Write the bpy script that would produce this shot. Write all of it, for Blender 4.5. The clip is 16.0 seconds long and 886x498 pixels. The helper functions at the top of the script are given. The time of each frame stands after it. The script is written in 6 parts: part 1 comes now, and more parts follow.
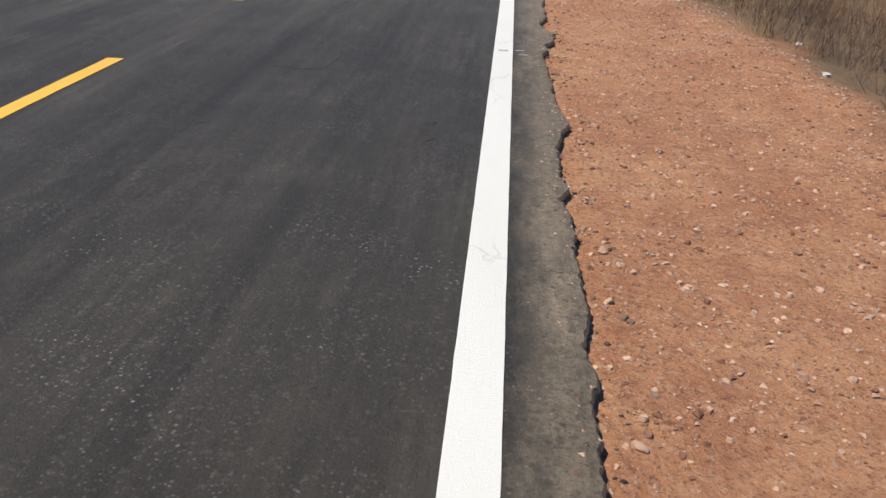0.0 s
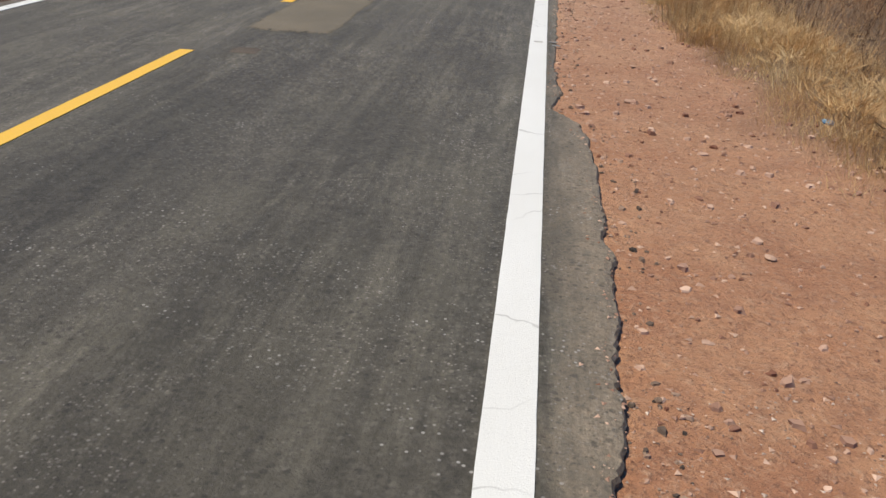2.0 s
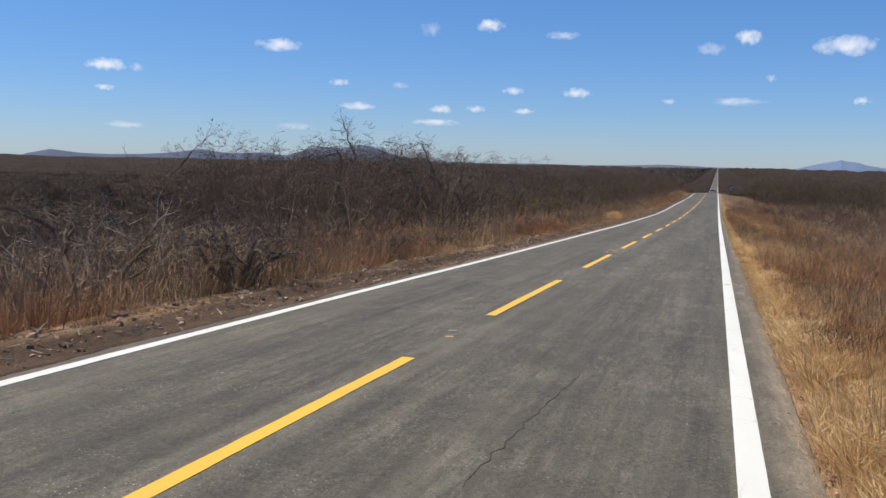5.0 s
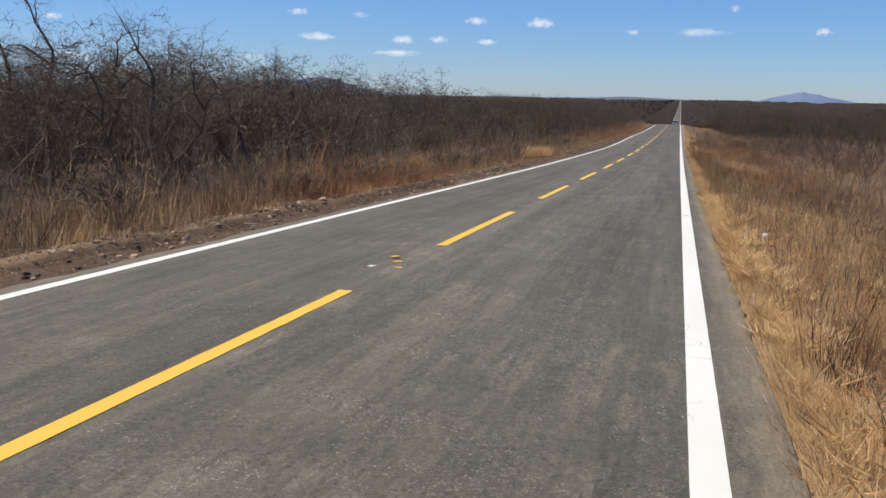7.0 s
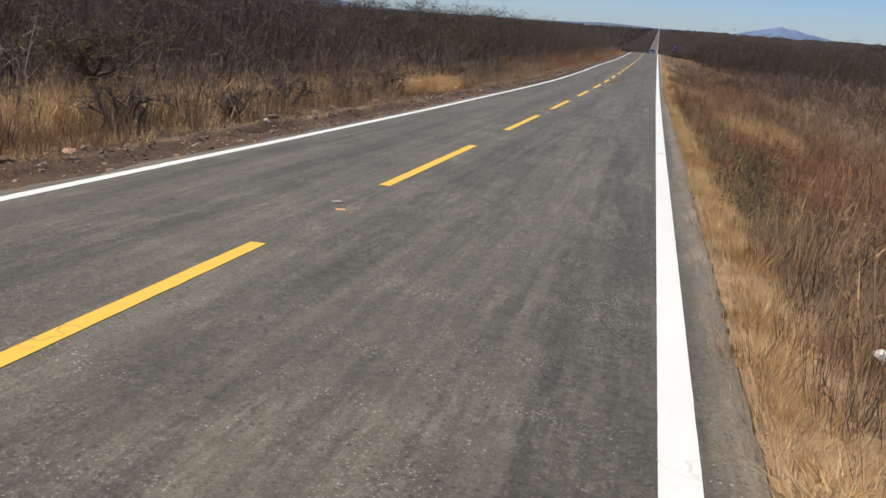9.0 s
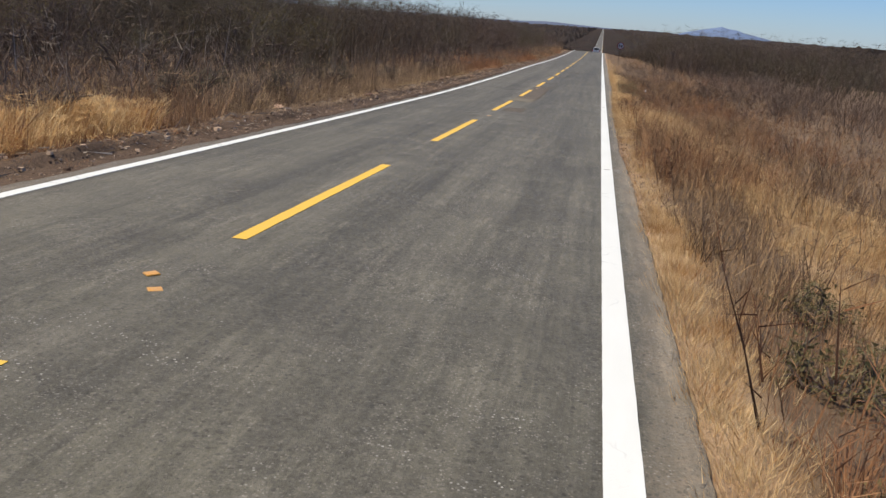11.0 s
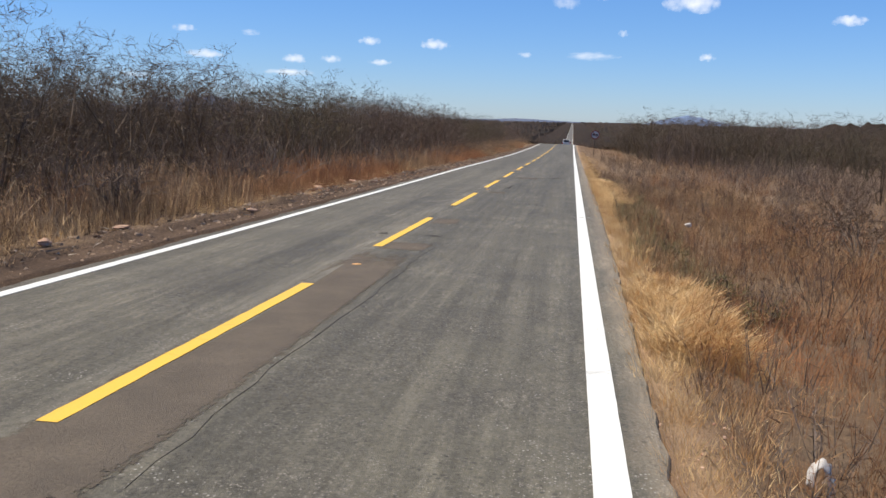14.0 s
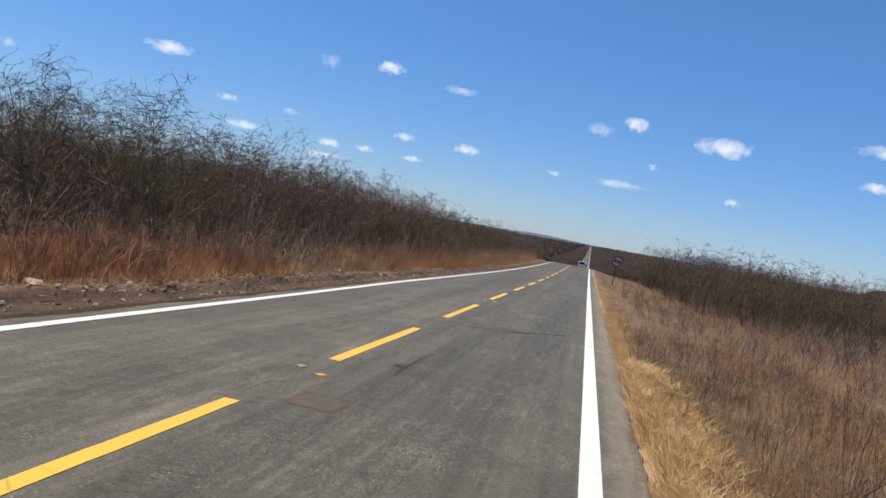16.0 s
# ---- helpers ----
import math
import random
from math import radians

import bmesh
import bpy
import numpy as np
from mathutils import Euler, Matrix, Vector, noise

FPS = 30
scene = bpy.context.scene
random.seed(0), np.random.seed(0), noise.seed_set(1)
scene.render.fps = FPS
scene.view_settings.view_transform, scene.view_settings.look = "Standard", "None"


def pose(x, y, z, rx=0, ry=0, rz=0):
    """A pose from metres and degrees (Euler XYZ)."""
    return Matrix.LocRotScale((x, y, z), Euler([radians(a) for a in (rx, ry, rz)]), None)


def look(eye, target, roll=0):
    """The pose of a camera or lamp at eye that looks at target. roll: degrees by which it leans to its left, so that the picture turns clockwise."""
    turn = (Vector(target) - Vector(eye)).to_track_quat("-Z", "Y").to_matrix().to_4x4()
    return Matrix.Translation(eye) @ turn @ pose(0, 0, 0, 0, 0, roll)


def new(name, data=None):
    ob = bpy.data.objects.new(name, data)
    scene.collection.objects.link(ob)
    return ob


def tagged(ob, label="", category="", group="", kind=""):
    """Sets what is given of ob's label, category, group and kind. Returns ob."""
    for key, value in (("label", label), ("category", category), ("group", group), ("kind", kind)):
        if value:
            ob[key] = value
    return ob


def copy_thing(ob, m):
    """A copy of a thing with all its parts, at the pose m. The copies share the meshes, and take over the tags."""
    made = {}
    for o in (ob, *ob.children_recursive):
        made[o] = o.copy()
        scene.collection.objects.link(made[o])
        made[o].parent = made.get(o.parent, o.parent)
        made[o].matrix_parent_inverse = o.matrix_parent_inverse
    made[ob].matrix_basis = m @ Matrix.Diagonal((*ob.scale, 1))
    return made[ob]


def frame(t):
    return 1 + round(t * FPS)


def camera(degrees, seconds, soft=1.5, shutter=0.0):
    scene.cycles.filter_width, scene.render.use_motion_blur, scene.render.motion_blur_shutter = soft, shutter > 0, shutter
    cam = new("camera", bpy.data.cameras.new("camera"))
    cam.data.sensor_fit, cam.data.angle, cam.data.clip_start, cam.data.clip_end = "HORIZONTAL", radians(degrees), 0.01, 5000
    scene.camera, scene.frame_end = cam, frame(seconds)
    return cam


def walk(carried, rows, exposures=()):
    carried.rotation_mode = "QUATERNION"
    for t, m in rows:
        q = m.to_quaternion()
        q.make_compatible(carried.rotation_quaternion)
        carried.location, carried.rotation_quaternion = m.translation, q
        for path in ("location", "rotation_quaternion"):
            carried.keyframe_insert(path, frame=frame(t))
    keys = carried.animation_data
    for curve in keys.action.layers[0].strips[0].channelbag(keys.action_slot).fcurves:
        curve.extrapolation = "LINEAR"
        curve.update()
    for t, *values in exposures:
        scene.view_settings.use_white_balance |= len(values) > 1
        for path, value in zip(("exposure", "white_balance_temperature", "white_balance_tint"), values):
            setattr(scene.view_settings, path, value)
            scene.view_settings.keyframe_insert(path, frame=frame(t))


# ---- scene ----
cam = camera(54.66, 16.0, soft=1.5)
walk(cam, [
    (0.0, pose(0.012, 0.0, 1.592, 63.994, -2.294, 4.635)),
    (0.5, pose(0.03, 3.651, 1.504, 60.42, -1.465, 2.217)),
    (1.0, pose(0.039, 7.229, 1.405, 60.676, -0.239, 2.037)),
    (1.5, pose(0.038, 10.745, 1.305, 60.503, -1.576, 3.002)),
    (2.0, pose(-0.021, 14.213, 1.203, 64.253, -2.516, 6.709)),
    (2.5, pose(-0.105, 17.645, 1.06, 73.884, -0.672, 10.753)),
    (3.0, pose(-0.183, 21.618, 0.992, 80.162, 0.358, 12.73)),
    (3.5, pose(-0.235, 25.627, 0.86, 81.619, 0.641, 14.25)),
    (4.0, pose(-0.251, 29.561, 0.77, 84.385, -0.042, 14.564)),
    (4.5, pose(-0.261, 33.607, 0.623, 85.746, -1.134, 16.185)),
    (5.0, pose(-0.288, 37.801, 0.492, 84.199, -1.2, 17.733)),
    (7.5, pose(-0.23, 59.376, -0.385, 79.148, -1.393, 14.83)),
    (8.0, pose(-0.254, 63.809, -0.519, 78.129, -2.191, 15.072)),
    (8.5, pose(-0.272, 68.183, -0.707, 76.33, -3.193, 14.357)),
    (9.0, pose(-0.317, 72.63, -0.812, 74.593, -4.099, 13.794)),
    (9.5, pose(-0.302, 77.348, -1.04, 74.756, -3.326, 13.861)),
    (10.0, pose(-0.315, 82.024, -1.134, 75.402, -3.954, 12.434)),
    (12.5, pose(-0.302, 104.882, -1.91, 73.569, -4.174, 9.379)),
    (13.0, pose(-0.281, 109.368, -2.072, 73.808, -4.715, 11.321)),
    (13.5, pose(-0.311, 113.836, -2.185, 71.96, -3.194, 13.129)),
    (14.0, pose(-0.265, 118.091, -2.269, 81.355, -1.64, 8.542)),
    (14.5, pose(-0.262, 122.324, -2.299, 90.199, -3.237, 5.599)),
    (15.0, pose(-0.279, 126.588, -2.399, 90.898, -4.448, 4.825)),
    (15.5, pose(-0.308, 130.901, -2.498, 89.602, -6.597, 5.09)),
    (16.0, pose(-0.314, 135.262, -2.579, 87.971, -10.386, 10.004)),
], exposures=[(0.0, -0.0), (0.5, -0.12), (1.0, -0.52), (1.5, -0.25), (2.0, -0.08), (2.5, 0.35), (3.0, 0.15), (4.0, 0.02), (5.0, 0.08), (9.0, 0.1), (12.5, 0.16), (13.5, 0.3), (14.0, 0.3), (15.0, 0.2), (16.0, 0.18)])

# ---- world and sun: near noon, sun high on the far side of the road ----
SUN_EL, SUN_AZ = 64.0, -98.0   # degrees above ground; degrees clockwise from straight ahead
world = bpy.data.worlds.new("world")
scene.world = world
world.use_nodes = True
wn = world.node_tree.nodes
sky = wn.new("ShaderNodeTexSky")
sky.sky_type, sky.sun_disc = "NISHITA", False
sky.sun_elevation, sky.sun_rotation = radians(SUN_EL), radians(SUN_AZ)
sky.altitude, sky.air_density, sky.dust_density, sky.ozone_density = 300, 1.0, 0.1, 2.6
wn["Background"].inputs["Strength"].default_value = 0.11
deep = wn.new("ShaderNodeHueSaturation")
deep.inputs["Saturation"].default_value = 1.12
clear = wn.new("ShaderNodeMix")
clear.data_type, clear.blend_type = "RGBA", "MULTIPLY"
clear.inputs[0].default_value = 1.0
up_ = wn.new("ShaderNodeSeparateXYZ")
tint = wn.new("ShaderNodeValToRGB")
gen = wn.new("ShaderNodeTexCoord")
world.node_tree.links.new(gen.outputs["Generated"], up_.inputs[0])
world.node_tree.links.new(up_.outputs["Z"], tint.inputs[0])
for e_, p_, c_ in zip(tint.color_ramp.elements, (0.0, 0.3), ((0.50, 0.63, 0.95, 1), (0.75, 0.86, 1.04, 1))):
    e_.position, e_.color = p_, c_
world.node_tree.links.new(tint.outputs[0], clear.inputs[7])
world.node_tree.links.new(sky.outputs[0], clear.inputs[6])
world.node_tree.links.new(clear.outputs[2], deep.inputs["Color"])
world.node_tree.links.new(deep.outputs[0], wn["Background"].inputs[0])
sun = new("sun", bpy.data.lights.new("sun", "SUN"))
sun.data.energy, sun.data.angle, sun.data.color = 4.7, radians(0.53), (1.0, 0.885, 0.715)
_s = Vector((math.sin(radians(SUN_AZ)) * math.cos(radians(SUN_EL)), math.cos(radians(SUN_AZ)) * math.cos(radians(SUN_EL)), math.sin(radians(SUN_EL))))
sun.matrix_world = look(_s * 50, (0, 0, 0))

# ---- materials ----


def node(nt, kind, **values):
    nd = nt.nodes.new("ShaderNode" + kind)
    for key, value in values.items():
        nd.inputs[key].default_value = value
    return nd


def blank(name, rough=0.8, metal=0.0, spec=0.3):
    m = bpy.data.materials.new(name)
    m.use_nodes = True
    b = m.node_tree.nodes["Principled BSDF"]
    b.inputs["Roughness"].default_value, b.inputs["Metallic"].default_value = rough, metal
    b.inputs["Specular IOR Level"].default_value = spec
    return m, m.node_tree, b


def mixed(nt, fac, a, b, blend="MIX"):
    mx = nt.nodes.new("ShaderNodeMix")
    mx.data_type, mx.blend_type = "RGBA", blend
    for sock, val in ((mx.inputs[0], fac), (mx.inputs[6], a), (mx.inputs[7], b)):
        if hasattr(val, "is_output"):
            nt.links.new(val, sock)
        elif isinstance(val, (int, float)):
            sock.default_value = val
        else:
            sock.default_value = (*val, 1)
    return mx.outputs[2]


def where(nt, stretch=(1, 1, 1)):
    g = nt.nodes.new("ShaderNodeNewGeometry")
    mp = nt.nodes.new("ShaderNodeMapping")
    mp.inputs["Scale"].default_value = stretch
    nt.links.new(g.outputs["Position"], mp.inputs[0])
    return mp.outputs[0]


def noised(nt, at, scale, detail=4.0, rough=0.6, low=0.35, high=0.65):
    nz = node(nt, "TexNoise", Scale=scale, Detail=detail, Roughness=rough)
    nt.links.new(at, nz.inputs["Vector"])
    r = node(nt, "MapRange", **{"From Min": low, "From Max": high})
    nt.links.new(nz.outputs["Fac"], r.inputs["Value"])
    return r.outputs[0]


def ranged(nt, value, low, high, to_low=0.0, to_high=1.0):
    r = node(nt, "MapRange", **{"From Min": low, "From Max": high, "To Min": to_low, "To Max": to_high})
    nt.links.new(value, r.inputs["Value"])
    return r.outputs[0]


def math_op(nt, op, a, b):
    m = nt.nodes.new("ShaderNodeMath")
    m.operation = op
    for sock, val in zip(m.inputs, (a, b)):
        if hasattr(val, "is_output"):
            nt.links.new(val, sock)
        else:
            sock.default_value = val
    return m.outputs[0]


def bumped(nt, bsdf, height, strength, distance):
    bp = node(nt, "Bump", Strength=strength, Distance=distance)
    nt.links.new(height, bp.inputs["Height"])
    nt.links.new(bp.outputs[0], bsdf.inputs["Normal"])


def surface(name, a, b, big=0.6, fine=25.0, fine_mix=0.35, rough=0.85, metal=0.0, spec=0.3, bump=0.3, depth=0.01, dark=0.5):
    """Two colours in large soft patches, broken by a fine grain, with relief."""
    m, nt, bs = blank(name, rough, metal, spec)
    at = where(nt)
    col = mixed(nt, noised(nt, at, big), a, b)
    grain = noised(nt, at, fine, 6, 0.7)
    lo = tuple(c * dark for c in a)
    col = mixed(nt, math_op(nt, "MULTIPLY", grain, fine_mix), col, lo)
    nt.links.new(col, bs.inputs["Base Color"])
    if bump:
        bumped(nt, bs, grain, bump, depth)
    return m


def plant_mat(name, colours, patch=None, patch_scale=0.15, rough=0.85, through_light=0.0, second=None, kinds=None, kind_scale=0.9, up=0.0):
    """Colours spread over the single stalks, with larger drifts of another colour."""
    m, nt, bs = blank(name, rough, 0, 0.2)
    g = nt.nodes.new("ShaderNodeNewGeometry")
    ramp = nt.nodes.new("ShaderNodeValToRGB")
    el = ramp.color_ramp.elements
    for i, c in enumerate(colours):
        e = el[i] if i < 2 else el.new(0)
        e.position, e.color = i / (len(colours) - 1), (*c, 1)
    nt.links.new(g.outputs["Random Per Island"], ramp.inputs[0])
    col = ramp.outputs[0]
    if second:
        f = noised(nt, where(nt), patch_scale * 1.7, 4, 0.6, 0.52, 0.66)
        col = mixed(nt, math_op(nt, "MULTIPLY", f, 0.7), col, second)
    if patch:
        f = noised(nt, where(nt), patch_scale, 3, 0.5, 0.45, 0.62)
        col = mixed(nt, math_op(nt, "MULTIPLY", f, 0.75), col, patch)
    if kinds:
        kr = nt.nodes.new("ShaderNodeValToRGB")
        ke = kr.color_ramp.elements
        for i, c in enumerate(kinds):
            e = ke[i] if i < 2 else ke.new(0)
            e.position, e.color = i / (len(kinds) - 1), (*c, 1)
        nt.links.new(noised(nt, where(nt, (1, 1, 0.3)), kind_scale, 3, 0.65, 0.33, 0.67), kr.inputs[0])
        col = mixed(nt, 1.0, col, kr.outputs[0], "MULTIPLY")
    nt.links.new(col, bs.inputs["Base Color"])
    lifted = None
    if up:   # shading normals bent upward, which brightens the flat blades under the high sun
        lean = nt.nodes.new("ShaderNodeVectorMath")
        lean.operation = "MULTIPLY_ADD"
        nt.links.new(g.outputs["Normal"], lean.inputs[0])
        lean.inputs[1].default_value, lean.inputs[2].default_value = (1 - up, 1 - up, 1 - up), (0, 0, up)
        straight = nt.nodes.new("ShaderNodeVectorMath")
        straight.operation = "NORMALIZE"
        nt.links.new(lean.outputs[0], straight.inputs[0])
        lifted = straight.outputs[0]
        nt.links.new(lifted, bs.inputs["Normal"])
    if through_light:
        tl = nt.nodes.new("ShaderNodeBsdfTranslucent")
        ms = nt.nodes.new("ShaderNodeMixShader")
        ms.inputs[0].default_value = through_light
        nt.links.new(col, tl.inputs[0])
        nt.links.new(bs.outputs[0], ms.inputs[1])
        nt.links.new(tl.outputs[0], ms.inputs[2])
        nt.links.new(ms.outputs[0], nt.nodes["Material Output"].inputs["Surface"])
    return m


# asphalt: aggregate specks, streaks along the lanes, dust at the edges
ASPHALT, nt, bs = blank("asphalt", 0.68, 0, 0.30)
at = where(nt)
sep = nt.nodes.new("ShaderNodeSeparateXYZ")
nt.links.new(at, sep.inputs[0])
# asphalt colour lightens along y: the sheen of glancing views is put in here
sheen_ramp = ranged(nt, sep.outputs["Y"], 7, 24)
col = mixed(nt, sheen_ramp, (0.024, 0.0225, 0.0185), (0.079, 0.075, 0.054))
wide = noised(nt, where(nt, (1.0, 0.05, 1.0)), 0.8, 4, 0.6, 0.40, 0.60)
col = mixed(nt, math_op(nt, "MULTIPLY", wide, 0.8), col, mixed(nt, sheen_ramp, (0.040, 0.037, 0.030), (0.137, 0.130, 0.094)))
streak = noised(nt, where(nt, (1.0, 0.025, 1.0)), 5.0, 6, 0.75, 0.47, 0.6)
col = mixed(nt, math_op(nt, "MULTIPLY", streak, 0.65), col, mixed(nt, sheen_ramp, (0.068, 0.062, 0.051), (0.180, 0.170, 0.124)))
blotch = noised(nt, at, 0.7, 8, 0.8, 0.46, 0.62)
col = mixed(nt, math_op(nt, "MULTIPLY", blotch, 0.6), col, mixed(nt, sheen_ramp, (0.020, 0.018, 0.016), (0.066, 0.061, 0.048)))
mid = nt.nodes.new("ShaderNodeMath")
mid.operation = "ABSOLUTE"
nt.links.new(math_op(nt, "ADD", sep.outputs["X"], 3.02), mid.inputs[0])
dusty = math_op(nt, "MULTIPLY", ranged(nt, mid.outputs[0], 0.34, 0.06), noised(nt, where(nt, (1, 0.12, 1)), 3.0, 6, 0.7, 0.42, 0.62))
col = mixed(nt, math_op(nt, "MULTIPLY", dusty, 0.75), col, mixed(nt, sheen_ramp, (0.09, 0.083, 0.07), (0.25, 0.237, 0.185)))
edge = noised(nt, at, 2.2, 6, 0.75, 0.0, 0.42)
fray = math_op(nt, "MULTIPLY", noised(nt, where(nt, (1, 0.35, 1)), 4.0, 6, 0.7, 0.25, 0.75), 0.22)
side = ranged(nt, math_op(nt, "ADD", sep.outputs["X"], fray), 0.20, 0.40)
col = mixed(nt, math_op(nt, "MULTIPLY", math_op(nt, "MULTIPLY", side, edge), 0.95), col, (0.32, 0.265, 0.19))
lside = ranged(nt, sep.outputs["X"], -5.6, -6.0)
col = mixed(nt, math_op(nt, "MULTIPLY", math_op(nt, "MULTIPLY", lside, edge), 0.9), col, (0.20, 0.16, 0.115))
mott = noised(nt, at, 16, 8, 0.85, 0.40, 0.60)
col = mixed(nt, math_op(nt, "MULTIPLY", mott, 0.6), col, mixed(nt, sheen_ramp, (0.052, 0.049, 0.041), (0.205, 0.193, 0.155)))
specks = node(nt, "TexVoronoi", Scale=80.0)
nt.links.new(at, specks.inputs["Vector"])
pick = nt.nodes.new("ShaderNodeSeparateColor")
nt.links.new(specks.outputs["Color"], pick.inputs[0])
sp = math_op(nt, "MULTIPLY", ranged(nt, specks.outputs["Distance"], 0.55, 0.3), ranged(nt, pick.outputs[0], 0.72, 0.98))
sp = math_op(nt, "MULTIPLY", sp, noised(nt, at, 1.5, 4, 0.6, 0.35, 0.65))
col = mixed(nt, math_op(nt, "MULTIPLY", sp, 0.9), col, mixed(nt, sheen_ramp, (0.20, 0.19, 0.18), (0.48, 0.45, 0.40)))
pits = math_op(nt, "MULTIPLY", ranged(nt, specks.outputs["Distance"], 0.6, 0.2), ranged(nt, pick.outputs[1], 0.6, 0.95))
col = mixed(nt, math_op(nt, "MULTIPLY", pits, 0.6), col, (0.030, 0.027, 0.025))
grit = node(nt, "TexVoronoi", Scale=34.0)
nt.links.new(at, grit.inputs["Vector"])
gpick = nt.nodes.new("ShaderNodeSeparateColor")
nt.links.new(grit.outputs["Color"], gpick.inputs[0])
gg = math_op(nt, "MULTIPLY", ranged(nt, grit.outputs["Distance"], 0.5, 0.25), ranged(nt, gpick.outputs[1], 0.7, 0.98))
col = mixed(nt, math_op(nt, "MULTIPLY", gg, 0.5), col, mixed(nt, sheen_ramp, (0.12, 0.112, 0.098), (0.26, 0.245, 0.20)))
tar = math_op(nt, "MULTIPLY", ranged(nt, grit.outputs["Distance"], 0.55, 0.3), ranged(nt, gpick.outputs[2], 0.75, 0.98))
col = mixed(nt, math_op(nt, "MULTIPLY", tar, 0.55), col, (0.024, 0.022, 0.019))
fine = noised(nt, at, 60, 4, 0.8, 0.3, 0.7)
col = mixed(nt, math_op(nt, "MULTIPLY", fine, 0.5), col, (0.035, 0.032, 0.027))
# tyre-polished bands and scuffs drawn out along the lanes
drawn = noised(nt, where(nt, (1.0, 0.022, 1.0)), 7.0, 7, 0.72, 0.40, 0.60)
bands = noised(nt, where(nt, (1.0, 0.012, 1.0)), 1.7, 3, 0.55, 0.38, 0.62)
scuff = noised(nt, where(nt, (1.0, 0.16, 1.0)), 11.0, 6, 0.8, 0.47, 0.60)
tone = math_op(nt, "ADD", math_op(nt, "MULTIPLY", drawn, 0.20), math_op(nt, "ADD", math_op(nt, "MULTIPLY", bands, 0.26), 0.665))
tone = math_op(nt, "ADD", tone, math_op(nt, "MULTIPLY", math_op(nt, "MULTIPLY", scuff, noised(nt, at, 0.9, 4, 0.6, 0.42, 0.6)), 0.40))
grey = nt.nodes.new("ShaderNodeCombineColor")
for sock, warm in zip(grey.inputs, (1.03, 1.0, 0.955)):
    nt.links.new(math_op(nt, "MULTIPLY", tone, warm), sock)
col = mixed(nt, 1.0, col, grey.outputs[0], "MULTIPLY")
# sparkle of the aggregate, painted as scattered pale cells
glint = node(nt, "TexVoronoi", Scale=46.0)
nt.links.new(at, glint.inputs["Vector"])
gl_pick = nt.nodes.new("ShaderNodeSeparateColor")
nt.links.new(glint.outputs["Color"], gl_pick.inputs[0])
shine = math_op(nt, "MULTIPLY", ranged(nt, glint.outputs["Distance"], 0.34, 0.22), ranged(nt, gl_pick.outputs[2], 0.86, 0.97))
shine = math_op(nt, "MULTIPLY", shine, noised(nt, at, 1.1, 5, 0.7, 0.44, 0.6))
col = mixed(nt, math_op(nt, "MULTIPLY", shine, 0.85), col, mixed(nt, sheen_ramp, (0.26, 0.25, 0.235), (0.50, 0.48, 0.42)))
nt.links.new(col, bs.inputs["Base Color"])
bumped(nt, bs, math_op(nt, "ADD", math_op(nt, "ADD", fine, mott), specks.outputs["Distance"]), 0.45, 0.005)

PATCH = surface("patched_asphalt", (0.20, 0.172, 0.120), (0.16, 0.140, 0.10), 1.2, 60, 0.35, bump=0.5, depth=0.006)
PATCH_RED = surface("patched_asphalt_brown", (0.158, 0.128, 0.094), (0.118, 0.097, 0.073), 2.2, 46, 0.55, bump=0.7, depth=0.008)
# dark colour that stands for the shade inside cracks
CRACK_SHADE = surface("crack_shadow", (0.050, 0.046, 0.038), (0.075, 0.068, 0.055), 9, 60, 0.3)
TAR = surface("tar_stain", (0.072, 0.062, 0.048), (0.05, 0.044, 0.036), 5, 60, 0.4)



def feather(m, rough, low):
    """Lets the rim of a thin patch wear away raggedly into the asphalt."""
    nt = m.node_tree
    worn = nt.nodes.new("ShaderNodeAttribute")
    worn.attribute_name = "worn"
    rim = math_op(nt, "ADD", worn.outputs["Fac"], math_op(nt, "MULTIPLY", noised(nt, where(nt), 14, 8, 0.85, 0.3, 0.7), rough))
    tr = nt.nodes.new("ShaderNodeBsdfTransparent")
    ms = nt.nodes.new("ShaderNodeMixShader")
    nt.links.new(ranged(nt, rim, low, low + 0.01), ms.inputs[0])
    nt.links.new(nt.nodes["Principled BSDF"].outputs[0], ms.inputs[1])
    nt.links.new(tr.outputs[0], ms.inputs[2])
    nt.links.new(ms.outputs[0], nt.nodes["Material Output"].inputs["Surface"])


feather(PATCH, 0.22, 0.94)
feather(PATCH_RED, 0.45, 0.93)
feather(TAR, 1.3, 1.0)


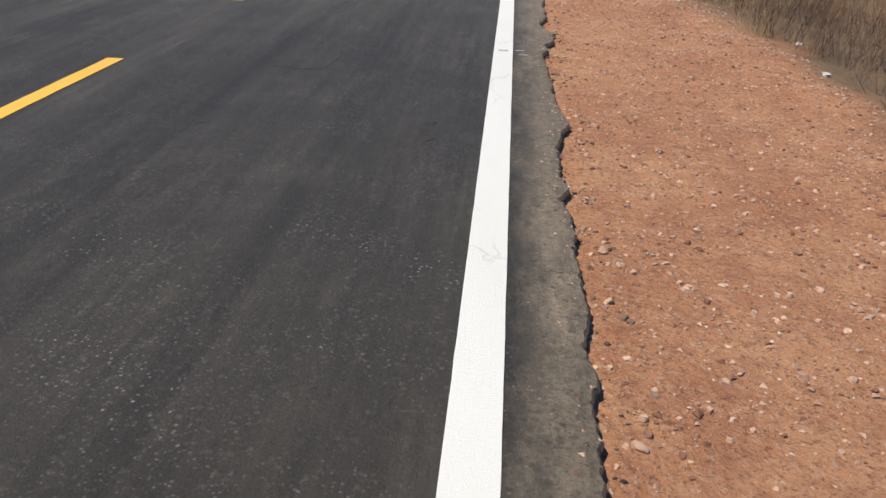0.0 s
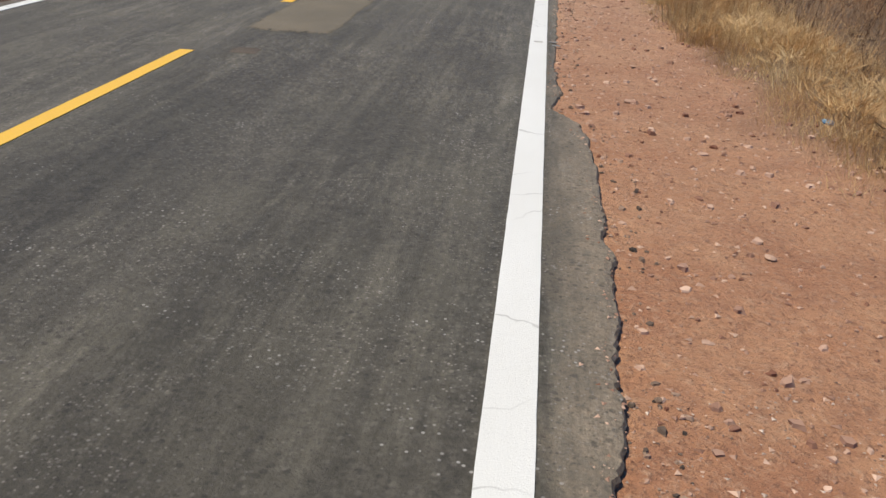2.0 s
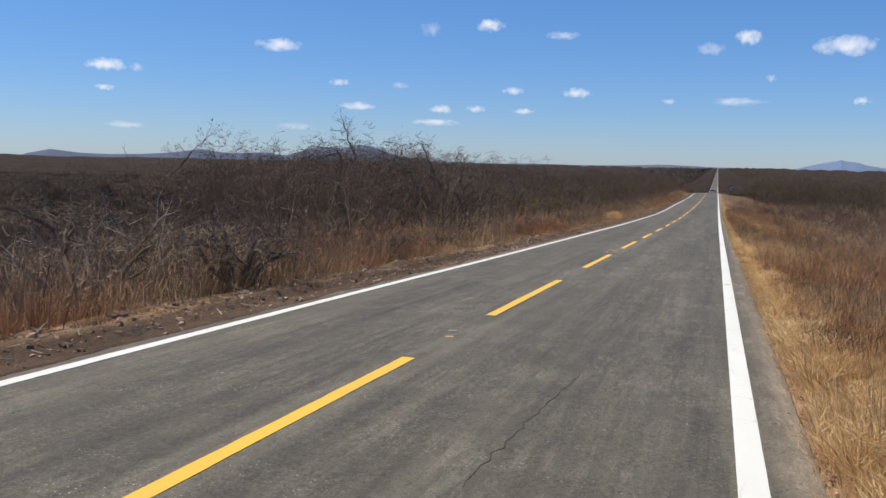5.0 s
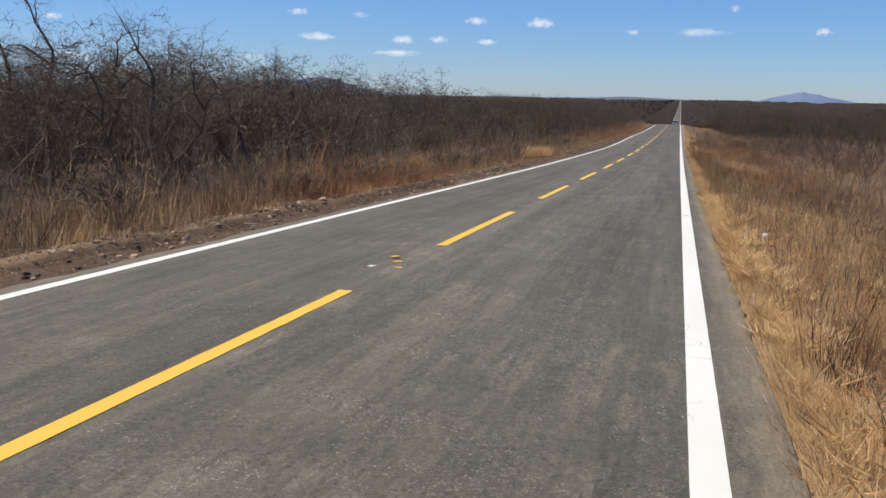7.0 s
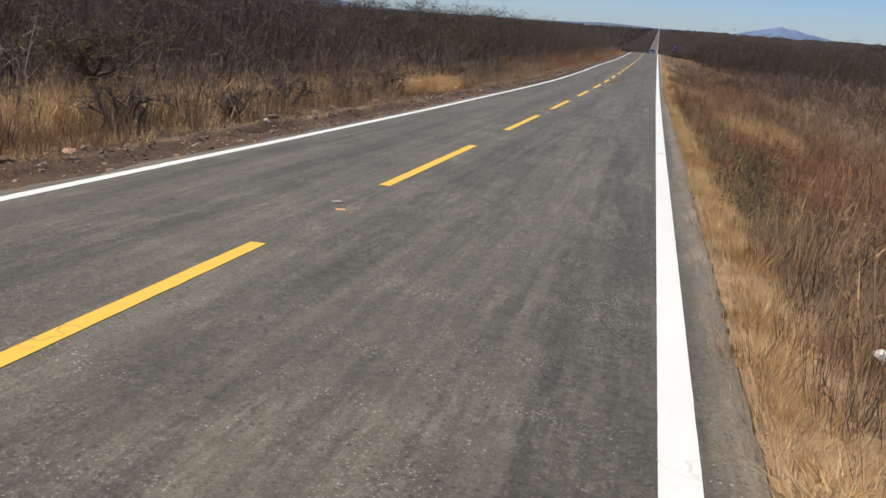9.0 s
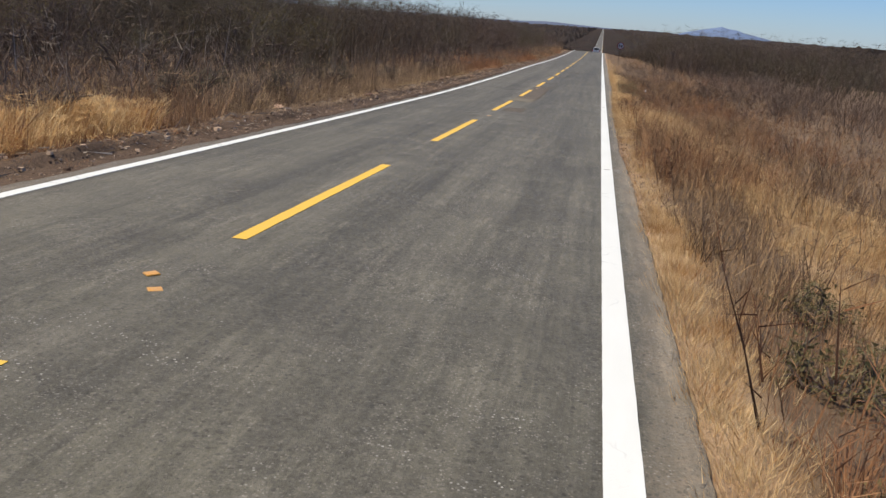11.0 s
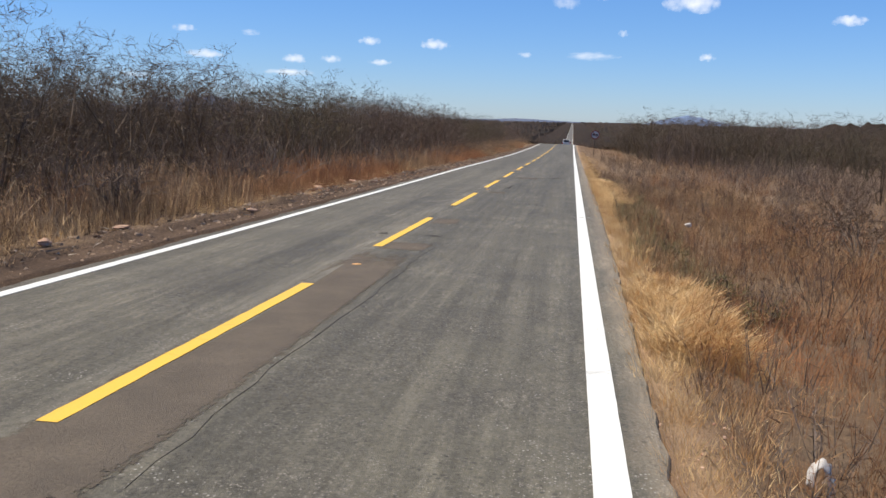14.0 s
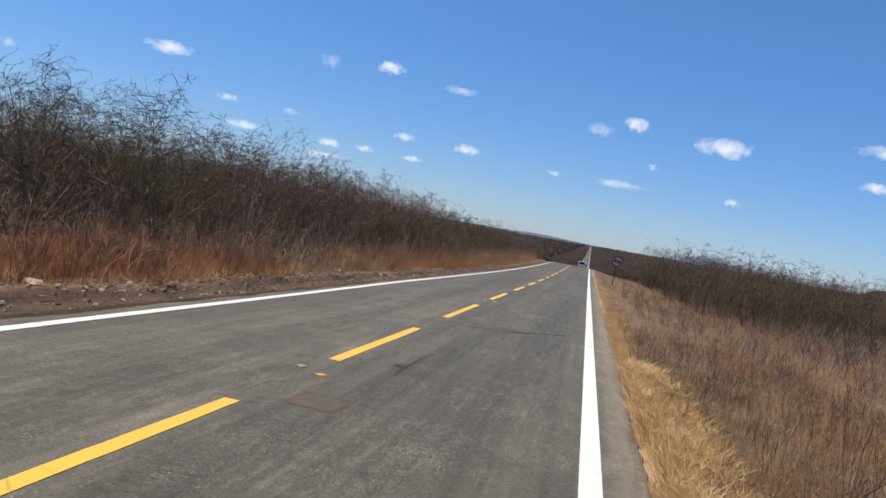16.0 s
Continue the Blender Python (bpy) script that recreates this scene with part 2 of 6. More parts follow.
def paint(name, c, worn):
    m, nt, bs = blank(name, 0.6, 0, 0.4)
    at = where(nt)
    f = noised(nt, at, 9, 8, 0.75, 0.62, 0.75)
    grime = noised(nt, where(nt, (1, 0.2, 1)), 2.5, 5, 0.6)
    col = mixed(nt, math_op(nt, "MULTIPLY", grime, 0.22), c, worn)
    col = mixed(nt, math_op(nt, "MULTIPLY", f, 0.5), col, worn)
    warp = node(nt, "TexNoise", Scale=4.0, Detail=3.0)
    nt.links.new(at, warp.inputs["Vector"])
    bent = nt.nodes.new("ShaderNodeVectorMath")
    bent.operation = "MULTIPLY_ADD"
    nt.links.new(warp.outputs["Color"], bent.inputs[0])
    bent.inputs[1].default_value = (0.25, 0.25, 0.25)
    nt.links.new(at, bent.inputs[2])
    crack = node(nt, "TexVoronoi", Scale=1.9)
    crack.feature = "DISTANCE_TO_EDGE"
    nt.links.new(bent.outputs[0], crack.inputs["Vector"])
    lines = math_op(nt, "MULTIPLY", ranged(nt, crack.outputs["Distance"], 0.016, 0.004), noised(nt, at, 1.1, 2, 0.5, 0.55, 0.66))
    col = mixed(nt, math_op(nt, "MULTIPLY", lines, 0.45), col, tuple(0.45 * q for q in worn))
    nt.links.new(col, bs.inputs["Base Color"])
    bumped(nt, bs, noised(nt, at, 120, 3, 0.7), 0.3, 0.004)
    return m


WHITE_LINE = paint("white_road_paint", (0.74, 0.75, 0.70), (0.56, 0.55, 0.48))
YELLOW_LINE = paint("yellow_road_paint", (0.80, 0.485, 0.055), (0.56, 0.38, 0.10))

# soil: red gravelly shoulder where the attribute says so, litter-strewn brown earth elsewhere
SOIL, nt, bs = blank("soil", 0.95, 0, 0.15)
at = where(nt)
att = nt.nodes.new("ShaderNodeAttribute")
att.attribute_name = "red"
red = mixed(nt, noised(nt, at, 1.1, 5, 0.65, 0.4, 0.62), (0.46, 0.215, 0.112), (0.58, 0.31, 0.165))
red = mixed(nt, math_op(nt, "MULTIPLY", noised(nt, at, 6, 7, 0.8, 0.46, 0.64), 0.58), red, (0.29, 0.125, 0.072))
red = mixed(nt, math_op(nt, "MULTIPLY", noised(nt, at, 22, 6, 0.8, 0.5, 0.64), 0.6), red, (0.62, 0.41, 0.26))
red = mixed(nt, math_op(nt, "MULTIPLY", noised(nt, at, 38, 5, 0.8, 0.53, 0.61), 0.65), red, (0.16, 0.075, 0.05))
sepd = nt.nodes.new("ShaderNodeSeparateXYZ")
nt.links.new(at, sepd.inputs[0])
pale_ = mixed(nt, noised(nt, at, 1.6, 6, 0.7, 0.38, 0.62), (0.40, 0.225, 0.14), (0.50, 0.32, 0.205))
pale_ = mixed(nt, math_op(nt, "MULTIPLY", noised(nt, at, 24, 6, 0.8, 0.5, 0.62), 0.7), pale_, (0.58, 0.43, 0.30))
pale_ = mixed(nt, math_op(nt, "MULTIPLY", noised(nt, at, 14, 6, 0.8, 0.52, 0.62), 0.7), pale_, (0.15, 0.085, 0.06))
red = mixed(nt, math_op(nt, "MULTIPLY", ranged(nt, sepd.outputs["Y"], 14, 27), 0.85), red, pale_)
earth = mixed(nt, noised(nt, at, 0.5, 5, 0.6), (0.092, 0.062, 0.043), (0.160, 0.108, 0.072))
earth = mixed(nt, math_op(nt, "MULTIPLY", noised(nt, at, 10, 7, 0.8, 0.42, 0.62), 0.55), earth, (0.046, 0.032, 0.023))
earth = mixed(nt, math_op(nt, "MULTIPLY", noised(nt, at, 30, 5, 0.8, 0.55, 0.66), 0.6), earth, (0.30, 0.21, 0.13))
thatch = mixed(nt, noised(nt, at, 1.3, 6, 0.7), (0.72, 0.51, 0.29), (0.55, 0.375, 0.215))
thatch = mixed(nt, math_op(nt, "MULTIPLY", noised(nt, where(nt, (1, 0.5, 1)), 32, 5, 0.8, 0.48, 0.64), 0.35), thatch, (0.20, 0.125, 0.065))
lit = nt.nodes.new("ShaderNodeAttribute")
lit.attribute_name = "litter"
thatch = mixed(nt, math_op(nt, "MULTIPLY", noised(nt, at, 9, 6, 0.8, 0.5, 0.62), 0.35), thatch, (0.30, 0.195, 0.10))
earth = mixed(nt, lit.outputs["Fac"], earth, thatch)
col = mixed(nt, att.outputs["Fac"], earth, red)
nt.links.new(col, bs.inputs["Base Color"])
bumped(nt, bs, math_op(nt, "ADD", noised(nt, at, 22, 6, 0.75), noised(nt, at, 4, 3, 0.6)), 0.8, 0.015)

STONE = surface("pale_stone", (0.56, 0.38, 0.27), (0.45, 0.28, 0.19), 6, 60, 0.4)
STONE_DARK = surface("brown_stone", (0.22, 0.13, 0.09), (0.15, 0.09, 0.065), 6, 60, 0.4)
GRAVEL = plant_mat("gravel", [(0.20, 0.09, 0.055), (0.44, 0.20, 0.115), (0.54, 0.28, 0.17), (0.60, 0.36, 0.235), (0.66, 0.46, 0.33)], rough=0.95)
STRAW = plant_mat("straw", [(0.57, 0.345, 0.15), (0.91, 0.61, 0.275), (0.98, 0.72, 0.36), (1.0, 0.815, 0.49)], through_light=0.4, kinds=[(0.50, 0.36, 0.25), (0.92, 0.88, 0.80), (1, 1, 1), (1, 1, 1), (1, 1, 1)], kind_scale=1.6, up=0.85)
BROWN = plant_mat("brown_weed", [(0.10, 0.050, 0.034), (0.30, 0.150, 0.084), (0.47, 0.235, 0.115), (0.62, 0.37, 0.185), (0.78, 0.56, 0.33)], (0.40, 0.175, 0.082), 0.16, through_light=0.2,
                  kinds=[(0.20, 0.155, 0.13), (0.40, 0.36, 0.23), (0.85, 0.54, 0.40), (0.42, 0.27, 0.21), (1.0, 0.88, 0.68), (0.50, 0.36, 0.29), (1, 0.95, 0.85)], kind_scale=0.95, up=0.45)
RUSSET = plant_mat("russet_weed", [(0.10, 0.045, 0.029), (0.34, 0.150, 0.073), (0.55, 0.255, 0.112), (0.72, 0.41, 0.19), (0.86, 0.62, 0.36)], (0.48, 0.200, 0.085), 0.09, through_light=0.2,
                   kinds=[(0.22, 0.18, 0.16), (0.58, 0.40, 0.31), (0.9, 0.66, 0.52), (0.72, 0.48, 0.37), (1, 0.95, 0.85), (1, 1, 1)], kind_scale=1.1, up=0.55)
TWIG = plant_mat("grey_twig", [(0.06, 0.045, 0.037), (0.135, 0.100, 0.080), (0.215, 0.163, 0.130), (0.36, 0.285, 0.23)], (0.165, 0.110, 0.074), 0.07, through_light=0.15, kinds=[(0.6, 0.55, 0.5), (1, 0.95, 0.9), (0.9, 0.72, 0.6), (1, 1, 1)], kind_scale=0.4)
CROWN = plant_mat("crown_twig", [(0.055, 0.042, 0.035), (0.115, 0.085, 0.068), (0.18, 0.135, 0.105), (0.29, 0.225, 0.18)], (0.125, 0.11, 0.06), 0.06, through_light=0.15)
WOOD = plant_mat("dark_wood", [(0.072, 0.053, 0.043), (0.148, 0.107, 0.083), (0.245, 0.182, 0.142)], (0.115, 0.103, 0.060), 0.03, through_light=0.15, kinds=[(0.65, 0.6, 0.55), (1, 0.95, 0.9), (0.95, 0.75, 0.6), (1, 1, 1)], kind_scale=0.25)
BARK = surface("bark", (0.17, 0.125, 0.095), (0.105, 0.077, 0.06), 3, 40, 0.5, bump=0.5)
BARK_PALE = surface("pale_bark", (0.31, 0.24, 0.18), (0.19, 0.14, 0.105), 3, 40, 0.4, bump=0.5)
BLEACHED = plant_mat("bleached_twig", [(0.16, 0.13, 0.10), (0.34, 0.28, 0.22), (0.46, 0.39, 0.31)])
OLIVE = plant_mat("olive_twig", [(0.08, 0.072, 0.034), (0.19, 0.172, 0.08), (0.34, 0.29, 0.15)], through_light=0.25, up=0.4)
LEAF = plant_mat("dull_leaf", [(0.09, 0.088, 0.035), (0.15, 0.135, 0.055), (0.24, 0.18, 0.08)], through_light=0.3)
FAR_WOOD, nt, bs = blank("far_thicket", 0.95, 0, 0.05)
at = where(nt)
# far canopy: shade within and between the crowns is put into these dark tones
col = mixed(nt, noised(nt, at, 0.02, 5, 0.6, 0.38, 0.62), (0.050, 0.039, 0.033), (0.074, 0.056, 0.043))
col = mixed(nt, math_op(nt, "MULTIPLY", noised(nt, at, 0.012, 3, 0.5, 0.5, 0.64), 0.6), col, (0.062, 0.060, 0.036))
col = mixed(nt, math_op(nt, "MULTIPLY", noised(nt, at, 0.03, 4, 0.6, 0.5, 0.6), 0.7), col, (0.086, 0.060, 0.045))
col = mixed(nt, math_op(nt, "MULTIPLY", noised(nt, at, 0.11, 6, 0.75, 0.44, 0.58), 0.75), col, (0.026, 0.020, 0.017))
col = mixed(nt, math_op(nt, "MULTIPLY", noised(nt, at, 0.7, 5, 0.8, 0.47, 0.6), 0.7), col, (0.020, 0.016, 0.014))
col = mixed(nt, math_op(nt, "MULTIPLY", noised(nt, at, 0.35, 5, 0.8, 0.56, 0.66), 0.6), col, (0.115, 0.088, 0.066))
nt.links.new(col, bs.inputs["Base Color"])
bumped(nt, bs, noised(nt, at, 0.8, 5, 0.8), 0.8, 0.6)
# hills: the blue haze of distance is put into their base colours
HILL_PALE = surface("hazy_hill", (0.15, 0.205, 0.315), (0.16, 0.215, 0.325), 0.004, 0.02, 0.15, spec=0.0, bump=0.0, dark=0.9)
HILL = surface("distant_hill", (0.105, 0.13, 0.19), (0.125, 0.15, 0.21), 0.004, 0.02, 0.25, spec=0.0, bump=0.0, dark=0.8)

# ---- building helpers ----


def obj_from(name, verts, faces, material, parent=None, label=""):
    me = bpy.data.meshes.new(name)
    me.from_pydata(verts, [], faces)
    me.materials.append(material)
    ob = new(name, me)
    ob.parent = parent
    return tagged(ob, label)


def part(name, bm, material, parent, label=""):
    me = bpy.data.meshes.new(name)
    bm.normal_update()
    bm.to_mesh(me)
    bm.free()
    me.materials.append(material)
    ob = new(name, me)
    ob.parent = parent
    return tagged(ob, label)


def tri_mesh(name, verts, tris, material, smooth=False):
    """One object from numpy arrays of points and triangles."""
    me = bpy.data.meshes.new(name)
    nt_, nv = len(tris), len(verts)
    me.vertices.add(nv)
    me.vertices.foreach_set("co", np.ascontiguousarray(verts, dtype=np.float32).ravel())
    me.loops.add(3 * nt_)
    me.loops.foreach_set("vertex_index", np.ascontiguousarray(tris, dtype=np.int32).ravel())
    me.polygons.add(nt_)
    me.polygons.foreach_set("loop_start", np.arange(0, 3 * nt_, 3, dtype=np.int32))
    me.polygons.foreach_set("use_smooth", np.full(nt_, smooth, dtype=bool))
    me.materials.append(material)
    me.update(calc_edges=True)
    return new(name, me)


def grid_tris(nx, ny):
    i, j = np.meshgrid(np.arange(ny - 1), np.arange(nx - 1), indexing="ij")
    a = (i * nx + j).ravel()
    return np.concatenate([np.stack([a, a + 1, a + nx + 1], 1), np.stack([a, a + nx + 1, a + nx], 1)])


def spline(x, xs, ys):
    """A smooth curve through the knots."""
    x = np.clip(np.asarray(x, float), xs[0], xs[-1] - 1e-6)
    i = np.clip(np.searchsorted(xs, x, side="right") - 1, 0, len(xs) - 2)
    m, h = np.gradient(ys, xs), xs[i + 1] - xs[i]
    s = (x - xs[i]) / h
    return (2 * s**3 - 3 * s**2 + 1) * ys[i] + (s**3 - 2 * s**2 + s) * h * m[i] + (3 * s**2 - 2 * s**3) * ys[i + 1] + (s**3 - s**2) * h * m[i + 1]


def ease(x, a, b):
    t = np.clip((np.asarray(x, float) - a) / (b - a), 0, 1)
    return t * t * (3 - 2 * t)


def wave(x, y, seed, size):
    """Cheap smooth noise, about -1 to 1."""
    r = np.random.RandomState(seed)
    out = 0
    for k in range(6):
        a, f, p = r.uniform(0, 6.283), (0.6 + 0.35 * k) / size, r.uniform(0, 6.283)
        out = out + np.sin(6.283 * f * (np.cos(a) * x + np.sin(a) * y) + p) / (1 + 0.4 * k)
    return out / 2.2


# ---- lie of the land ----
PY = np.array([-60, -20, 0, 10, 20, 30, 40, 50, 60, 70, 80, 90, 100, 110, 120, 130, 140, 150, 160, 180, 200, 220, 240, 258, 275, 300, 340, 400, 500, 650, 900, 2000, 3500, 5200], float)
PZ = np.array([1.7, .56, 0, -.28, -.57, -.90, -1.25, -1.60, -1.97, -2.34, -2.71, -3.06, -3.38, -3.66, -3.91, -4.11, -4.28, -4.47, -4.65, -5.03, -5.36, -5.62, -5.82, -5.97, -6.25, -7.2, -9.4, -12.6, -15.8, -17.4, -18, -15.5, -9.5, -3])
CY = np.array([-60, 0, 20, 40, 60, 80, 100, 120, 140, 160, 5200], float)
XC = np.array([-3.09, -3.09, -3.03, -3.04, -3.06, -3.09, -3.05, -2.95, -2.82, -2.82, -2.9])
XL = np.array([-5.75, -5.74, -5.72, -5.71, -5.68, -5.76, -5.72, -5.53, -5.47, -5.64, -5.8])

EY = np.array([-60, 0, 5.3, 5.75, 6.3, 8, 8.9, 9.15, 9.4, 9.8, 10.3, 11.1, 12.5, 13.0, 13.3, 13.6, 14, 14.7, 15.4, 16.3, 17.7, 19.2, 20.1, 20.5, 21, 22, 25, 27, 30, 36, 43, 60, 76, 90, 104, 108, 120, 129, 141, 400, 5200])
EX = np.array([.4, .40, .42, .5, .43, .40, .52, .54, .40, .40, .48, .47, .54, .6, .56, .40, .30, .18, .30, .36, .44, .42, .36, .15, .24, .18, .23, .25, .26, .33, .43, .45, .38, .43, .38, .28, .28, .41, .48, .45, .45])


def prof(y):
    return spline(y, PY, PZ)


def ground(x, y):
    x, y = np.asarray(x, float), np.asarray(y, float)
    z = prof(y)
    r, l = np.maximum(x - np.interp(y, EY, EX) + 0.17, 0), np.maximum(-6.0 - x, 0)
    early = 1 - ease(y, 34, 50)
    z = z - 0.045 - 0.018 * (1 - ease(y, 12, 20)) * ease(r, 0, 0.03) + 0.028 * ease(y, 15, 26) * (1 - ease(y, 40, 48)) * ease(r, 0, 0.05) - ease(-r, -0.01, 0) * ease(-l, -0.01, 0) * 0.12
    z = z - (1 - early) * 0.95 * (1 - np.exp(-np.maximum(r - 0.5, 0) / 4.5)) - early * (0.02 * np.minimum(r, 3) + 0.7 * (1 - np.exp(-np.maximum(r - 2.6, 0) / 5)))
    heap = 0.085 * (1 + 0.45 * wave(0 * x, y, 3, 3.1) + 0.35 * wave(x, y, 4, 0.9)) * (1 - 0.6 * ease(y, 150, 240))
    foot = 0.44 + 0.10 * wave(0 * x, y, 6, 2.3)
    z = z + np.maximum(heap, 0.03) * ease(l - foot, 0.0, 0.26) * (1 - ease(l - foot, 0.32, 0.85)) + 0.035 * wave(x, y, 9, 0.33) * ease(l, 0.3, 0.5) * (1 - ease(l, 1.2, 1.7))
    low = 1 - ease(y, 48, 75)
    z = z - low * 4.3 * (1 - np.exp(-np.maximum(l - 1.6, 0) / 13)) - (1 - low) * (0.45 * (1 - np.exp(-np.maximum(l - 1.6, 0) / 5)) + 3.4 * ease(l, 16, 50))
    z = z + 0.05 * wave(x, y, 5, 2.2) * ease(r + l, 0.3, 3) + 0.012 * wave(x, y, 8, 0.5) * ease(r + l, 0.02, 0.3)
    far = ease(np.abs(x), 150, 900)
    plain = np.interp(np.hypot(x, y), [900, 2000, 3500, 5200], [-18, -15.5, -9.5, -3])
    return z * (1 - far) + np.minimum(z, plain) * far


def golden(x, y):
    """Where pale straw stands instead of brown weeds, 0 to 1."""
    g = 0
    for x0, x1, y0, y1, most in ((1.9, 4.4, 97, 107, 1), (1.6, 3.8, 104, 113, 0.7), (0.55, 2.9, 112.6, 121, 1), (0.35, 1.4, 124.4, 127.8, 1), (0.3, 1.0, 128.8, 131.5, 0.6), (0.3, 1.3, 140, 147.5, 1), (0.3, 1.6, 148, 151, 0.8),
                                 (1.0, 4.2, 62, 77, 0.4), (0.3, 1.4, 41, 48.5, 1), (0.3, 1.5, 50, 55, 0.6), (1.4, 3.1, 23, 35.5, 1)):
        g = np.maximum(g, most * ease(x, x0, x0 + 0.3) * (1 - ease(x, x1 - 0.7, x1)) * ease(y, y0, y0 + 1.2) * (1 - ease(y, y1 - 1.2, y1)))
    return g * ease(wave(x, y, 95, 1.6), -0.8, -0.2)


def steps(*spans):
    out = []
    for a, b, d in spans:
        out += list(np.arange(a, b, d))
    return np.array(out + [spans[-1][1]])


gx = np.r_[-4600, -3000, -2000, -1300, -850, -600, -420, -300, -210, -150, -110, -80, steps((-60, -28, 4), (-28, -12, 2), (-12, -8.4, 0.6), (-8.4, -7.5, 0.15), (-7.5, -6.0, 0.075)), -5.6, -4, -2, -0.4,
           steps((0.05, 3.8, 0.13), (3.8, 8, 0.6), (8, 30, 2.5), (30, 62, 5)), 80, 110, 150, 210, 300, 420, 600, 850, 1300, 2000, 3000, 4600]
gy = np.r_[steps((-40, -6, 2), (-6, 42, 0.25), (42, 165, 0.4), (165, 300, 3), (300, 480, 15)), 520, 580, 650, 750, 900, 1100, 1400, 1900, 2600, 3500, 4900]
X, Y = np.meshgrid(gx, gy)
soil = tri_mesh("ground", np.stack([X, Y, ground(X, Y)], -1).reshape(-1, 3), grid_tris(len(gx), len(gy)), SOIL, True)
tagged(soil, "red gravel and brown earth sloping away to the plain", "ground", kind="structure")
edge_line_y = np.array([0, 10, 16, 20, 24, 30, 36, 42, 50, 60])
DIRT_OUT = np.array([3.5, 2.9, 2.3, 2.1, 1.9, 1.65, 1.2, 0.75, 0.5, 0.45])   # outer rim of the bare red shoulder
mask = ease(X, 0.0, 0.1) * (1 - ease(X - np.interp(Y, edge_line_y, DIRT_OUT) - 0.35 * wave(X, Y, 11, 1.5), -0.5, 0.6)) * (1 - 0.75 * ease(Y, 40, 60))
thin_ = ease(Y, 76, 84) * 0.32 + ease(Y, 118, 120) * 0.22
thatch_ = ease(X, 0.2, 0.5) * (1 - 0.8 * ease(X, 0.95 - thin_, 1.4 - 1.3 * thin_)) * (1 - 0.6 * ease(X, 6, 14)) * (0.8 + 0.3 * wave(X, Y, 12, 4))
thatch_ = thatch_ * (1 - 0.4 * ease(Y, 101, 105) * (1 - ease(Y, 112, 116)) * (1 - ease(X, 0.7, 0.95)))
thatch_ = np.maximum(thatch_, 0.32 * ease(-X, 6.62, 6.9) * (1 - ease(-X, 7.3, 8.5)) * ease(wave(X, Y, 14, 1.3), -0.5, 0.3))
thatch_ = np.maximum(thatch_, 0.28 * ease(-X, 7.1, 8.0) * (1 - ease(-X, 10, 14)) * (0.8 + 0.4 * wave(X, Y, 13, 5)))
thatch_ = np.maximum(thatch_, 0.95 * golden(X, Y) * ease(Y, 38, 44) + 0.5 * golden(X, Y) * (1 - ease(Y, 38, 44)) * ease(X, 1.8, 2.6))
a_ = soil.data.attributes.new("red", "FLOAT", "POINT")
a_.data.foreach_set("value", mask.ravel().astype(np.float32))
a_ = soil.data.attributes.new("litter", "FLOAT", "POINT")
a_.data.foreach_set("value", np.clip(thatch_, 0, 1).ravel().astype(np.float32))

# ---- road ----
def right_edge(y):
    y = np.asarray(y, float)
    jag = (0.024 * wave(0 * y, y, 21, 0.6) * (1 + wave(0 * y, y, 26, 3)) + 0.010 * wave(0 * y, y, 22, 0.19) * wave(0 * y, y, 27, 1.3) + 0.006 * wave(0 * y, y, 28, 0.06)) * (1 - 0.55 * ease(y, 14, 24))
    chunk = 0.016 * wave(0 * y, y, 29, 0.3) * ease(wave(0 * y, y, 32, 1.9), -0.4, 0.4) + 0.006 * wave(0 * y, y, 30, 0.035)
    return np.interp(y, EY, EX) + jag + chunk * (1 - 0.45 * ease(y, 40, 50)) - 0.012


ry = np.r_[steps((-12, 45, 0.025), (45, 150, 0.12), (150, 160, 0.4), (160, 300, 1.5), (300, 500, 8)), 540, 600, 680, 800, 1000, 1400, 2000, 3000, 4850]
re, xc, xl = right_edge(ry), np.interp(ry, CY, XC), np.interp(ry, CY, XL)
le = xl - 0.33 - 0.06 * wave(0 * ry, ry, 23, 2.5) - 0.03 * wave(0 * ry, ry, 24, 0.6)
z0 = prof(ry)
cols = [(le, z0 - 0.2), (le - 0.0, z0 - 0.05), (le + 0.05, z0 - 0.012), (xl, z0 - 0.004), (0.5 * (xl + xc), z0 + 0.025), (xc, z0 + 0.042), (0.5 * xc, z0 + 0.022),
        (0 * ry - 0.1, z0), (0 * ry + 0.1, z0 - 0.001), (re - 0.05, z0 - 0.004), (re - 0.012, z0 - 0.012), (re, z0 - 0.03), (re - 0.03, z0 - 0.2)]
rv = np.stack([np.stack([cx, ry, cz], -1) for cx, cz in cols], 1).reshape(-1, 3)
road = tri_mesh("road", rv, grid_tris(len(cols), len(ry)), ASPHALT)
tagged(road, "worn grey asphalt road with a crumbling edge", "road", kind="structure")


def surf_z(x, y):
    """Height of the asphalt."""
    c = np.interp(y, CY, XC)
    l = np.interp(y, CY, XL)
    return prof(y) + np.where(x > c, 0.042 * np.clip(x / c, 0, 1), 0.042 - 0.046 * np.clip((c - x) / (c - l), 0, 1))


